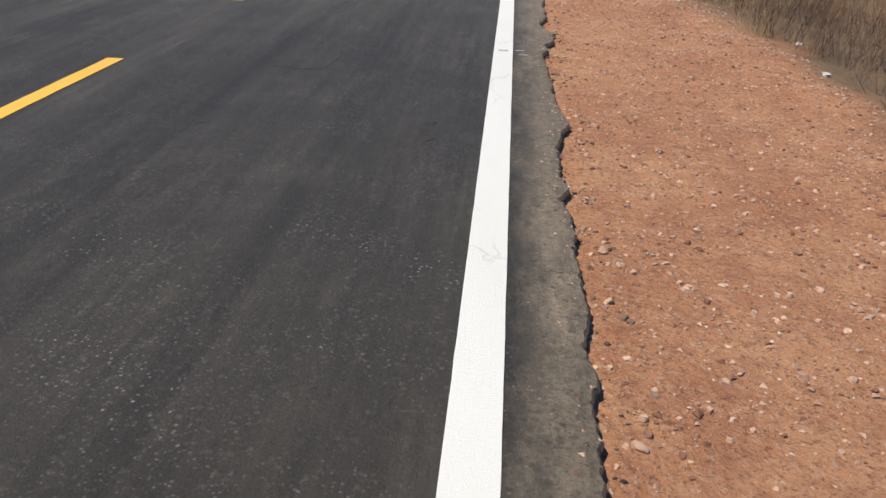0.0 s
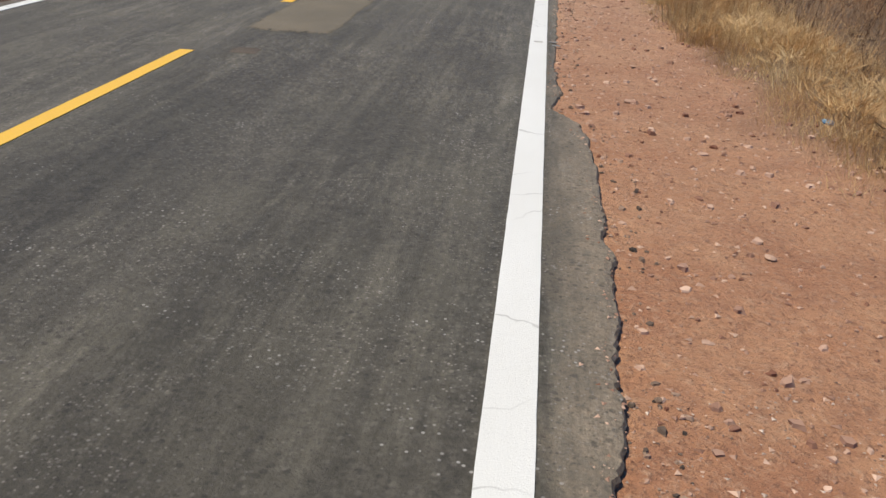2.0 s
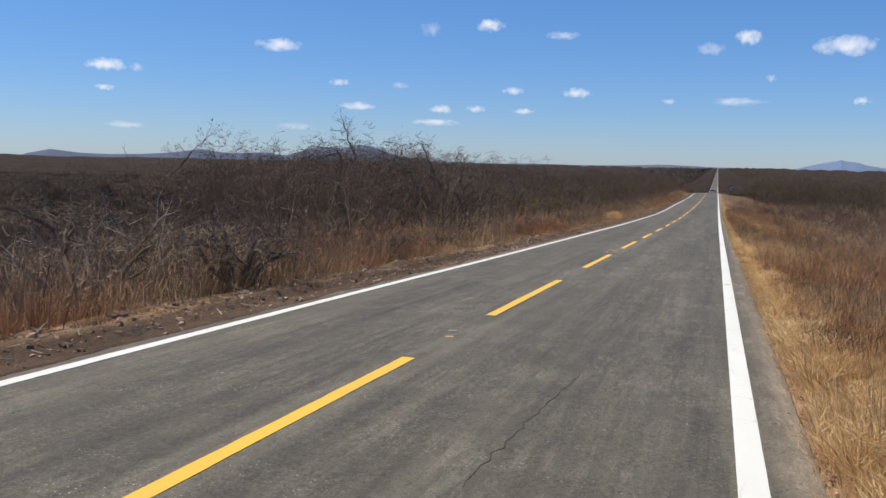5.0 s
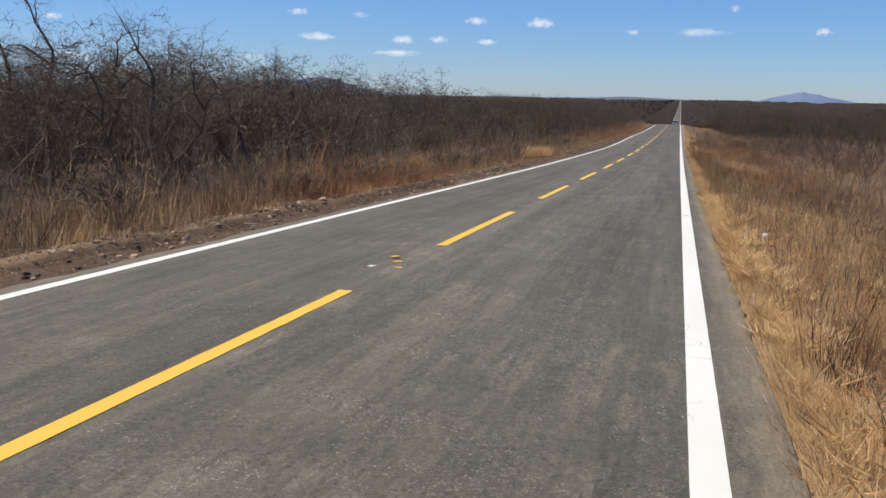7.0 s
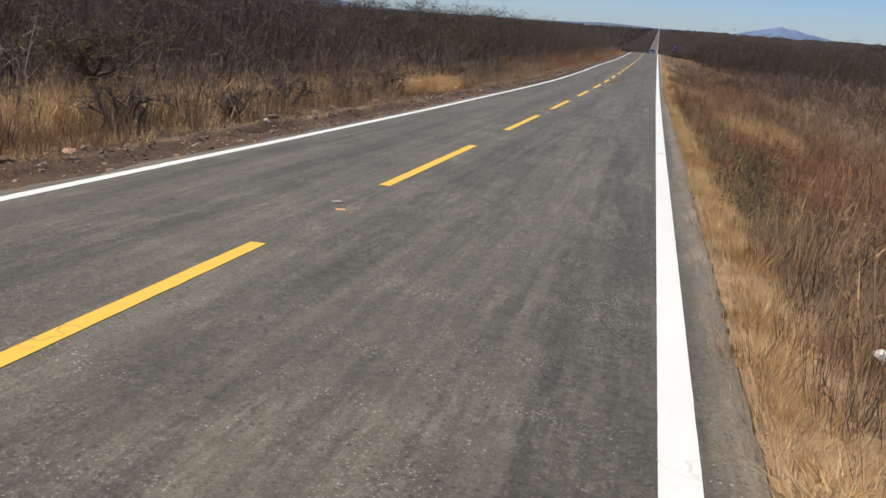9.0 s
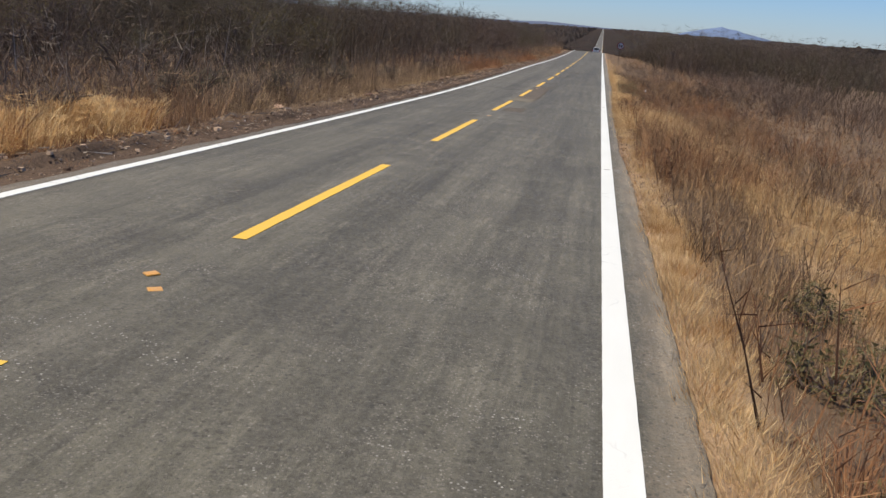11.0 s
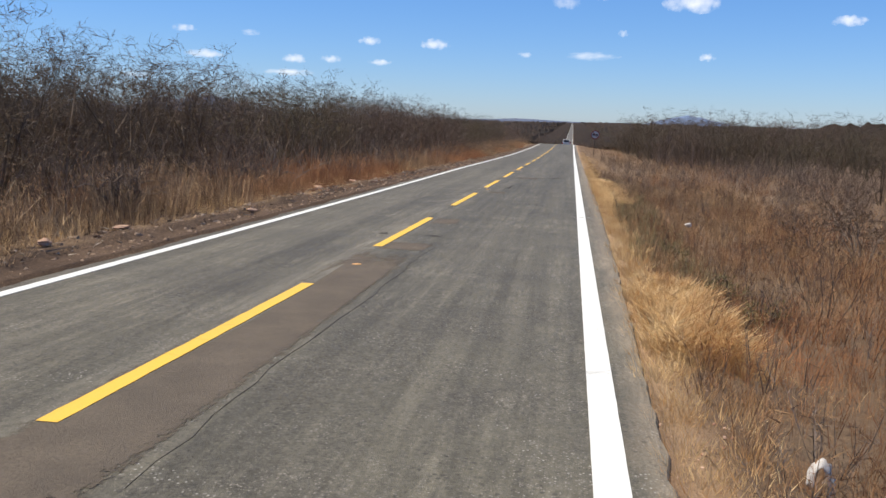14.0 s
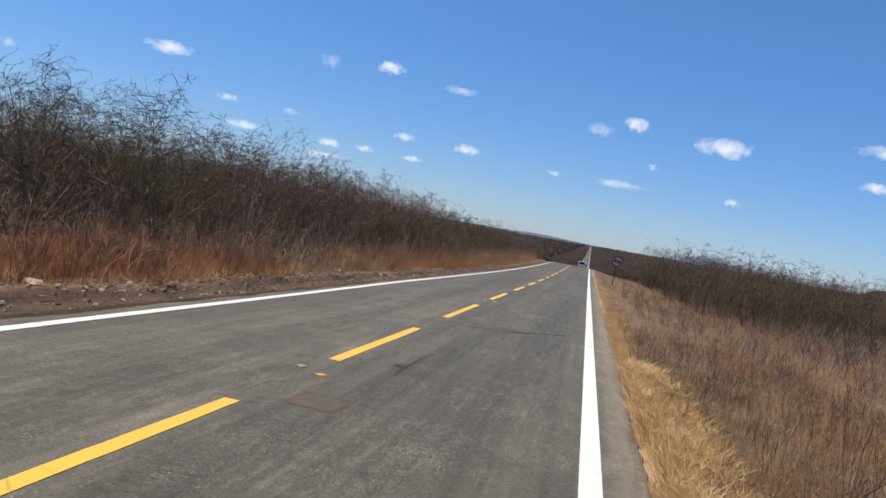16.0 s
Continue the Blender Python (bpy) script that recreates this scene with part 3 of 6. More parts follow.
def stripe(name, y0, y1, centre, width, material, step, label, ragged=0.004, seed=0):
    ys = np.r_[np.arange(y0, y1, step), y1] if np.isscalar(step) else step
    c = centre(ys)
    w1 = width / 2 + ragged * wave(0 * ys, ys, seed, 0.35)
    w2 = width / 2 + ragged * wave(0 * ys, ys, seed + 1, 0.3)
    xs = [c - w1, c + w2]
    top = [np.stack([q, ys, surf_z(q, ys) + 0.005], -1) for q in xs]
    low = [np.stack([q, ys, surf_z(q, ys) - 0.004], -1) for q in xs]
    v = np.stack([low[0], top[0], top[1], low[1]], 1).reshape(-1, 3)
    ob = tri_mesh(name, v, grid_tris(4, len(ys)), material)
    ob.parent = road
    return tagged(ob, label)


line_y = np.r_[steps((-12, 160, 0.15), (160, 300, 1.5), (300, 500, 8)), 540, 600, 680, 800, 1000, 1400, 2000, 3000, 4850]
stripe("edge_line", 0, 0, lambda y: 0 * y, 0.176, WHITE_LINE, line_y, "solid white edge line, lightly cracked", 0.0012, 31)
stripe("edge_line", 0, 0, lambda y: np.interp(y, CY, XL), 0.15, WHITE_LINE, line_y, "solid white edge line with frayed rim", 0.004, 41)
DASHES = [(-6.3, -1.5), (1.75, 6.58), (9.78, 14.4), (17.0, 21.38), (24.44, 29.41), (32.76, 37.62), (40.69, 45.47), (48.64, 53.9), (57.1, 62.1), (65.37, 70.3), (73.61, 78.5), (81.72, 86.61),
          (89.9, 94.76), (97.7, 102.7), (106.1, 111.15), (114.5, 119.19), (122.08, 126.56), (129.7, 134.11), (137.09, 141.59), (144.31, 148.93), (151.72, 156.6)]
DASHES += [(159.6 + 8 * k, 164.3 + 8 * k) for k in range(14)]
for k, (a, b) in enumerate(DASHES):
    stripe("centre_dash", a, b, lambda y: np.interp(y, CY, XC), 0.13, YELLOW_LINE, 0.2, "yellow centre dash" if k == 0 else "", 0.004, 60 + k)


def blot(name, x, y, w, d, material, label, seed, up=0.003):
    """A thin ragged-edged repair or stain lying on the asphalt."""
    n = 64
    t = np.linspace(0, 2 * np.pi, n, endpoint=False)
    r = np.random.RandomState(seed)
    sq = (np.abs(np.cos(t)) ** 12 + np.abs(np.sin(t)) ** 12) ** (-1 / 12)
    rad = sq * (1 + 0.05 * wave(np.cos(t), np.sin(t), seed, 1.6) + r.uniform(-0.03, 0.03, n))
    w, d = w * 1.1, d * 1.05
    px, py = x + 0.5 * w * rad * np.cos(t), y + 0.5 * d * rad * np.sin(t)
    v = [(x, y, float(surf_z(x, y)) + up)] + [(a, b, float(surf_z(a, b)) + up) for a, b in zip(px, py)] + [(a, b, float(surf_z(a, b)) - 0.01) for a, b in zip(px, py)]
    f = [(0, 1 + k, 1 + (k + 1) % n) for k in range(n)] + [(1 + k, 1 + n + k, 1 + n + (k + 1) % n, 1 + (k + 1) % n) for k in range(n)]
    ob = obj_from(name, v, f, material, road, label)
    ob.data.attributes.new("worn", "FLOAT", "POINT").data.foreach_set("value", [0.0] + [1.0] * (2 * n))
    return ob


blot("repair_patch", -2.50, 23.9, 0.93, 2.95, PATCH, "tan asphalt repair patch", 1)
blot("repair_patch", -2.56, 21.55, 0.3, 0.34, PATCH_RED, "small pale scuffed repair", 16)
blot("repair_patch", -2.5, 115.5, 0.7, 1.9, PATCH_RED, "brown asphalt repair patch", 2)
blot("repair_patch", -2.68, 120.1, 0.82, 1.8, PATCH, "tan asphalt repair patch", 3, 0.007)
blot("repair_patch", -2.62, 124.6, 0.94, 10.9, PATCH_RED, "long brown asphalt repair patch", 4)
blot("repair_patch", -2.5, 129.9, 0.75, 1.0, PATCH_RED, "brown asphalt repair patch", 5, 0.004)
blot("repair_patch", -2.48, 133.6, 0.58, 1.1, PATCH_RED, "brown asphalt repair patch", 6)
blot("repair_patch", -2.3, 142.2, 0.55, 0.8, PATCH_RED, "brown asphalt repair patch", 7)
blot("repair_patch", -1.9, 151.6, 0.9, 1.2, PATCH_RED, "brown asphalt repair patch", 8)
for k, (x, y, w, d) in enumerate(((-3.14, 131.3, .34, .5), (-2.33, 131.3, .42, .35), (-2.2, 144.9, .3, .6), (-1.55, 151.9, .5, .3), (-0.42, 5.1, .12, .25), (-0.42, 5.45, .07, .1), (-1.83, 5.07, .17, .06), (-2.51, 5.55, .1, .05), (-0.33, 7.3, .07, .12), (-2.69, 35.1, .34, .6), (-2.52, 27.2, .1, .12), (-4.55, 29.8, .2, .2), (-2.72, 30.72, .12, .08))):
    blot("tar_stain", x, y, w, d, TAR, "dark tar stain", 9 + k, 0.0045)


def crack(pts, width, seed):
    """A crack wandering through the asphalt: a raised strip with its shade as dark colour."""
    r = np.random.RandomState(seed)
    a = np.array(pts, float)
    t = np.linspace(0, 1, 26)
    xs = np.interp(t, np.linspace(0, 1, len(a)), a[:, 0]) + r.normal(0, 0.012, 26)
    ys = np.interp(t, np.linspace(0, 1, len(a)), a[:, 1]) + r.normal(0, 0.02, 26)
    w = width * (0.4 + 0.9 * r.uniform(0, 1, 26)) * np.sin(np.pi * np.clip(t, 0.03, 0.97)) ** 0.4
    v = np.stack([np.stack([xs + k * w / 2, ys, surf_z(xs, ys) + 0.0035 - 0.012 * (abs(k) > 1)], -1) for k in (-1.2, -1, 1, 1.2)], 1).reshape(-1, 3)
    ob = tri_mesh("crack", v, grid_tris(4, 26), CRACK_SHADE)
    ob.parent = road


crack([(-1.82, 6.70), (-1.61, 6.68), (-1.43, 6.79), (-1.40, 7.12), (-1.41, 7.53)], 0.03, 8)
crack([(-1.56, 42.2), (-1.52, 43.4), (-1.47, 44.3), (-1.40, 45.6)], 0.012, 1)
crack([(-2.10, 144.2), (-2.14, 145.0), (-2.12, 145.9)], 0.05, 2)
crack([(-2.35, 150.9), (-1.9, 151.2), (-1.5, 151.6), (-1.0, 152.5), (-0.5, 153.3)], 0.12, 3)
crack([(-2.13, 121.4), (-2.18, 123.5), (-2.12, 126.0), (-2.16, 128.6), (-2.12, 130.0)], 0.009, 5)

# ---- plants: stalks as slender three-sided spikes ----


def spikes(p0, p1, w, slim=0.0):
    """Tapered stalks: three-sided, or flat blades where they are slimmer than slim."""
    d = p1 - p0
    d = d / np.maximum(np.linalg.norm(d, axis=1, keepdims=True), 1e-6)
    r = np.random.RandomState(len(p0))
    u = np.cross(d, r.normal(0, 1, d.shape))
    u = u / np.maximum(np.linalg.norm(u, axis=1, keepdims=True), 1e-6)
    v = np.cross(d, u)
    flat = w < slim
    out_v, out_t, n0 = [], [], 0
    k = ~flat
    if k.any():
        q, s, t = p0[k], u[k], v[k]
        ww = w[k][:, None] * 0.58
        out_v.append(np.stack([q + ww * s, q + ww * (-0.5 * s + 0.87 * t), q + ww * (-0.5 * s - 0.87 * t), p1[k]], 1).reshape(-1, 3))
        i = np.arange(k.sum())[:, None] * 4
        out_t.append(np.concatenate([i + [[0, 1, 3]], i + [[1, 2, 3]], i + [[2, 0, 3]]], 1).reshape(-1, 3))
        n0 = 4 * k.sum()
    if flat.any():
        q, s = p0[flat], u[flat] * w[flat][:, None] * 0.6
        out_v.append(np.stack([q + s, q - s, p1[flat]], 1).reshape(-1, 3))
        out_t.append(np.arange(flat.sum())[:, None] * 3 + [[0, 1, 2]] + n0)
    return np.concatenate(out_v), np.concatenate(out_t)


def sticks(r, n, height, radius, lean, width, base_h=0.0, curl=0.0):
    """A loose bunch of stalks rising from a small footprint."""
    a, q = r.uniform(0, 6.283, n), radius * np.sqrt(r.uniform(0, 1, n))
    p0 = np.stack([q * np.cos(a), q * np.sin(a), np.full(n, base_h)], 1)
    h = height * r.uniform(0.55, 1.0, n)
    b = a + r.normal(0, 0.7, n)
    out = lean * h * r.uniform(0.2, 1.0, n)
    p1 = p0 + np.stack([out * np.cos(b), out * np.sin(b), h], 1)
    return p0, p1, width * r.uniform(0.7, 1.3, n)


def unit(v):
    return v / np.maximum(np.linalg.norm(v, axis=1, keepdims=True), 1e-6)


def twiggy(r, base, way, length, width, forks, shrink=0.6):
    """Bent twigs that fork again and again into finer ones."""
    p0, p1, w = [], [], []
    length, width = np.broadcast_to(length, len(base)), np.broadcast_to(width, len(base))
    for k in range(len(forks) + 1):
        d = unit(unit(way) + r.normal(0, 0.22, way.shape))
        last = k == len(forks)
        if last:
            p0.append(base), p1.append(base + d * length[:, None]), w.append(width)
            break
        mid = base + d * (0.55 * length)[:, None]
        e = unit(d + r.normal(0, 0.32, d.shape))
        tip = mid + e * (0.5 * length)[:, None]
        p0 += [base, mid - 0.2 * (mid - base)]
        p1 += [mid + 0.35 * (mid - base), tip]
        w += [width, width * 0.75]
        n = forks[k]
        t = r.uniform(0.2, 1.0, (len(base), n, 1))
        nb = np.where(t < 0.55, base[:, None] + (mid - base)[:, None] * t / 0.55, mid[:, None] + (tip - mid)[:, None] * (t - 0.55) / 0.45)
        way = (0.55 * e[:, None] + r.normal(0, 0.62, nb.shape)).reshape(-1, 3)
        base = nb.reshape(-1, 3)
        length = np.repeat(length, n) * r.uniform(0.75, 1.25, len(base)) * shrink
        width = np.repeat(width, n) * 0.66
    return np.concatenate(p0), np.concatenate(p1), np.concatenate(w)


def branching(r, stems, height, spread, twigs, twig_len, width, forks=(), trunk=0.0, rise=0.9, low=0.15):
    """A leafless bush: bent stems from one root, each with side twigs that fork on."""
    p0, p1, w, base, way = [], [], [], [], []
    for _ in range(stems):
        a = r.uniform(0, 6.283)
        o = np.array([0.08 * math.cos(a), 0.08 * math.sin(a), trunk * r.uniform(0.3, 1)])
        h = height * r.uniform(0.6, 1.0)
        s = spread * r.uniform(0.25, 1.0)
        mid = o + np.array([0.45 * s * math.cos(a), 0.45 * s * math.sin(a), 0.55 * (h - o[2])]) + r.normal(0, 0.07 * height, 3)
        tip = np.array([s * math.cos(a), s * math.sin(a), h]) + r.normal(0, 0.05 * height, 3)
        p0 += [o, mid - 0.25 * (mid - o)]
        p1 += [mid + 0.3 * (mid - o), tip]
        w += [width, width * 0.7]
        for _ in range(twigs):
            t = low + (1 - low) * r.uniform(0, 1) ** 0.75
            base.append(o + (mid - o) * 2 * t if t < 0.5 else mid + (tip - mid) * (2 * t - 1))
            q = r.normal(0, 1, 3)
            q[2] = abs(q[2]) * rise + 0.25 * rise
            way.append(q)
    n = len(base)
    q0, q1, qw = twiggy(r, np.array(base), np.array(way), twig_len * r.uniform(0.5, 1.1, n), np.full(n, width * 0.42), forks)
    return np.concatenate([np.array(p0), q0]), np.concatenate([np.array(p1), q1]), np.concatenate([np.array(w), qw])


def sown(name, shapes, places, sizes, material, seed, label, category, slim=1.0, squash=(0.8, 1.2)):
    """Repeats plant shapes over places as one mass."""
    r = np.random.RandomState(seed)
    vs, ts, n0 = [], [], 0
    which = r.randint(0, len(shapes), len(places))
    for k, (p0, p1, w) in enumerate(shapes):
        pl, sz = places[which == k], sizes[which == k]
        if not len(pl):
            continue
        v, t = spikes(p0, p1, w, slim)
        a, tall = r.uniform(0, 6.283, len(pl)), r.uniform(*squash, len(pl))
        ca, sa = np.cos(a)[:, None], np.sin(a)[:, None]
        x = (ca * v[None, :, 0] - sa * v[None, :, 1]) * sz[:, None] + pl[:, 0:1]
        y = (sa * v[None, :, 0] + ca * v[None, :, 1]) * sz[:, None] + pl[:, 1:2]
        z = v[None, :, 2] * (sz * tall)[:, None] + pl[:, 2:3] - 0.03
        vs.append(np.stack([x, y, z], -1).reshape(-1, 3))
        ts.append((t[None] + (np.arange(len(pl)) * len(v))[:, None, None]).reshape(-1, 3) + n0)
        n0 += len(pl) * len(v)
    ob = tri_mesh(name, np.concatenate(vs), np.concatenate(ts), material)
    return tagged(ob, label, category, kind="stuff")


def strew(r, n, x0, x1, y0, y1, keep=None):
    x, y = r.uniform(0, 1, n), r.uniform(y0, y1, n)
    lo = x0(y) if callable(x0) else x0
    hi = x1(y) if callable(x1) else x1
    x = lo + (hi - lo) * x
    if keep is not None:
        k = r.uniform(0, 1, n) < keep(x, y)
        x, y = x[k], y[k]
    return np.stack([x, y, ground(x, y)], 1)


R = np.random.RandomState(7)
LEFT = -6.85   # where grass begins behind the berm
PLUMES = [sticks(R, 24, 0.60, 0.17, 0.42, 0.0056) for _ in range(8)]
TUFTS = [sticks(R, 30, 0.30, 0.17, 0.8, 0.0042) for _ in range(6)]
LAID = [sticks(R, 26, 0.13, 0.16, 2.2, 0.0060) for _ in range(6)]
MATTED = [sticks(R, 28, 0.15, 0.22, 0.95, 0.0050) for _ in range(6)]


def stalk_clump(r, n, height, radius):
    """Bent grass stalks with a side spur each."""
    a, q = r.uniform(0, 6.283, n), radius * np.sqrt(r.uniform(0, 1, n))
    base = np.stack([q * np.cos(a), q * np.sin(a), 0 * a], 1)
    way = np.stack([0.55 * np.cos(a), 0.55 * np.sin(a), 1 + 0 * a], 1) + r.normal(0, 0.3, (n, 3))
    return twiggy(r, base, way, height * r.uniform(0.5, 1.1, n), np.full(n, 0.0070), (2,), 0.5)


STALKS = [stalk_clump(R, 6, 0.55, 0.3) for _ in range(8)]
WEEDS = [branching(R, 4, 0.68, 0.42, 7, 0.18, 0.0110) for _ in range(8)]
TALL_WEEDS = [branching(R, 4, 1.15, 0.6, 8, 0.30, 0.0115) for _ in range(8)]
BUSHES = [branching(R, 6, 1.6, 0.9, 4, 0.52, 0.022, (3,)) for _ in range(5)]
DENSE = [branching(R, 6, 3.0, 1.8, 15, 0.36, 0.028, (2, 3), trunk=0.4, rise=0.32, low=0.2) for _ in range(6)]
FINE = [branching(R, 6, 2.8, 1.9, 12, 0.36, 0.030, (2, 3), trunk=0.3, rise=0.32, low=0.1) for _ in range(6)]
THICKETS = [branching(R, 5, 3.0, 1.9, 13, 0.62, 0.036, (3,), trunk=0.3, rise=0.35, low=0.08) for _ in range(6)]
DEAD = [branching(R, 3, 1.9, 0.8, 3, 0.45, 0.020, (2,), trunk=0.1, rise=0.7, low=0.3) for _ in range(5)]


def dirt_rim(y):
    return np.interp(y, edge_line_y, DIRT_OUT) + 0.15


def right_rim(y):
    return right_edge(y) + 0.02


def drift(scale, seed, low=-0.3, high=0.5):
    return lambda x, y: 0.08 + 0.92 * ease(wave(x, y, seed, scale), low, high)


def clumps(size, seed, least=0.12):
    return lambda x, y: least + (1 - least) * ease(wave(x, y, seed, size), -0.25, 0.3)


def tall(p, seed, size, low, high):
    return low + (high - low) * (0.5 + 0.5 * np.clip(wave(p[:, 0], p[:, 1], seed, size), -1, 1))


def cropped(p):
    """Grass and weeds stand lower at both ends of the low verge."""
    return (1 - 0.42 * ease(p[:, 1], 120.5, 122) * (1 - ease(p[:, 0], 2.5, 5.0))) * (1 - 0.4 * (1 - ease(p[:, 1], 16, 22)))


# low side: straw along the asphalt, golden drifts, brown weeds, bushes, thicket
p = np.concatenate([strew(R, 1700, lambda y: right_rim(y) + 0.10, lambda y: right_rim(y) + 0.5 + 0.25 * wave(0 * y, y, 79, 2.5), 42, 220, lambda x, y: np.where((y > 102) & (y < 113), 0.12, 1) * (1 - 0.5 * ease(y, 150, 220))),
                    strew(R, 2300, lambda y: dirt_rim(y) - 0.45 - 0.2 * wave(0 * y, y, 80, 1.7), lambda y: dirt_rim(y) + 1.2, 15, 46), strew(R, 350, 1.8, 3.2, 23, 36), strew(R, 8000, 0.7, 4.5, 40, 150, golden)])
q = strew(R, 4200, lambda y: right_rim(y) + 0.03, lambda y: right_rim(y) + 0.4 + 0.2 * wave(0 * y, y, 97, 1.8), 42, 165, lambda x, y: np.where((y > 102) & (y < 116), 0.35, 1.0) * (1 - 0.5 * ease(y, 118, 120)))
q[:, 2] += R.uniform(0.0, 0.09, len(q))
p = np.concatenate([p, q])
sown("straw_grass", MATTED, p, R.uniform(0.45, 0.95, len(p)), STRAW, 1, "flattened pale straw along the road edge", "grass")
p = np.concatenate([strew(R, 500, lambda y: right_rim(y) + 0.3, lambda y: right_rim(y) + 0.7, 42, 200, clumps(2.0, 39, 0.05)), strew(R, 1900, lambda y: dirt_rim(y) - 0.1, lambda y: dirt_rim(y) + 1.8, 16, 48), strew(R, 45, dirt_rim, lambda y: dirt_rim(y) + 1.2, 3, 16), strew(R, 7000, 0.7, 4.5, 20, 150, golden), strew(R, 350, lambda y: right_rim(y) + 0.1, 1.5, 39, 48.5), strew(R, 200, lambda y: right_rim(y) + 0.1, 1.15, 140.5, 147.5), strew(R, 300, 0.8, 2.4, 113, 121, clumps(1.1, 104, 0.3)), strew(R, 90, lambda y: right_rim(y) + 0.1, 1.2, 124.5, 127.6)])
q = strew(R, 2700, lambda y: right_rim(y) + 0.02, lambda y: right_rim(y) + 0.32 - 0.1 * ease(y, 118, 120) + 0.12 * wave(0 * y, y, 38, 1.3), 41, 160, lambda x, y: np.where((y > 102) & (y < 113), 0.15, 1.0) * (1 - 0.35 * ease(y, 118, 120)))
sown("straw_grass", TUFTS, q, R.uniform(0.28, 0.72, len(q)), STRAW, 34, "short bright straw tufts hanging over the asphalt edge", "grass")
q = np.concatenate([strew(R, 5500, 0.7, 4.5, 20, 150, golden), strew(R, 1300, 0.75, 2.5, 112.8, 121, clumps(1.1, 104, 0.35)), strew(R, 260, lambda y: right_rim(y) + 0.12, 1.2, 124.6, 127.6), strew(R, 450, lambda y: dirt_rim(y) + 0.05, lambda y: dirt_rim(y) + 1.1, 17, 26, clumps(1.3, 105, 0.2)), strew(R, 600, lambda y: dirt_rim(y) - 0.3, lambda y: dirt_rim(y) + 0.9, 27, 34, clumps(1.5, 106, 0.3)), strew(R, 350, lambda y: dirt_rim(y) - 0.1, lambda y: dirt_rim(y) + 0.8, 34, 48, clumps(1.5, 107, 0.2)),
                    strew(R, 900, lambda y: right_rim(y) + 0.06, lambda y: right_rim(y) + 0.6, 40, 76, clumps(1.6, 108, 0.25)), strew(R, 420, lambda y: right_rim(y) + 0.06, lambda y: right_rim(y) + 0.75, 139, 150, clumps(1.6, 109, 0.3))])
q[:, 2] += R.uniform(0.05, 0.26, len(q))
sown("straw_grass", LAID, q, R.uniform(0.6, 1.1, len(q)), STRAW, 40, "bright golden grass heads bent over in drifts", "grass")
sown("straw_grass", TUFTS, p, R.uniform(0.45, 1.05, len(p)), STRAW, 11, "upright tufts of pale dry grass", "grass")
p = strew(R, 9000, lambda y: right_rim(y) + 0.55, 6.5, 40, 250, lambda x, y: (0.10 + 0.9 * ease(wave(x, y, 71, 6), 0.2, 0.6)) * (1 - golden(x, y)))
sown("dry_stalks", STALKS, p, R.uniform(0.5, 1.0, len(p)) * tall(p, 74, 2.0, 0.7, 1.2) * cropped(p), BROWN, 13, "dry reddish-brown grass stalks in drifts", "grass")
p = np.concatenate([strew(R, 900, lambda y: right_rim(y) + 0.55, lambda y: right_rim(y) + 1.5, 42, 200, clumps(3, 86, 0.02)), strew(R, 9000, 0.7, 4.8, 40, 150, golden), strew(R, 400, 1.8, 3.4, 22, 36, golden), strew(R, 1100, lambda y: dirt_rim(y) + 0.1, lambda y: dirt_rim(y) + 1.7, 17, 50, clumps(1.6, 72))])
sown("dry_stalks", STALKS, p, R.uniform(0.5, 1.0, len(p)) * tall(p, 74, 2.0, 0.7, 1.2) * cropped(p), STRAW, 2, "tall golden dry grass stalks in drifts", "grass")
p = np.concatenate([strew(R, 8500, lambda y: right_rim(y) + 0.42 - 0.1 * ease(y, 76, 84), 6.5, 40, 165, lambda x, y: clumps(1.3, 75)(x, y) * (1 - 0.97 * golden(x, y))), strew(R, 3200, 6, 15, 50, 215, clumps(2.0, 98, 0.35)), strew(R, 500, 6, 13, 14, 50), strew(R, 2400, lambda y: dirt_rim(y) + 1.0, 9, 2, 46, clumps(1.6, 76)), strew(R, 800, 0.9, 12, 170, 290), strew(R, 420, 0.8, 3.2, 104, 112.5), strew(R, 2600, lambda y: right_rim(y) + 0.26, 5.0, 118, 152, lambda x, y: 1 - 0.9 * golden(x, y)), strew(R, 380, lambda y: dirt_rim(y) + 0.15, lambda y: dirt_rim(y) + 3.2, 3, 17)])
q = np.concatenate([strew(R, 4500, lambda y: right_rim(y) + 0.36, 2.6, 42, 155, lambda x, y: clumps(0.8, 33, 0.2)(x, y) * (1 - 0.97 * golden(x, y))), strew(R, 7200, lambda y: right_rim(y) + 0.36, 5.0, 42, 160, lambda x, y: clumps(1.1, 47, 0.06)(x, y) * (1 - 0.97 * golden(x, y))), strew(R, 1500, 5, 11, 50, 170, clumps(1.9, 48, 0.2)), strew(R, 850, lambda y: dirt_rim(y) + 1.1, 8, 18, 44, clumps(1.4, 49, 0.2))])
sown("dry_plumes", PLUMES, q, R.uniform(0.4, 0.88, len(q)) * tall(q, 42, 1.4, 0.7, 1.25) * cropped(q), BROWN, 31, "upright brown and tawny grass plumes in clumps", "grass")
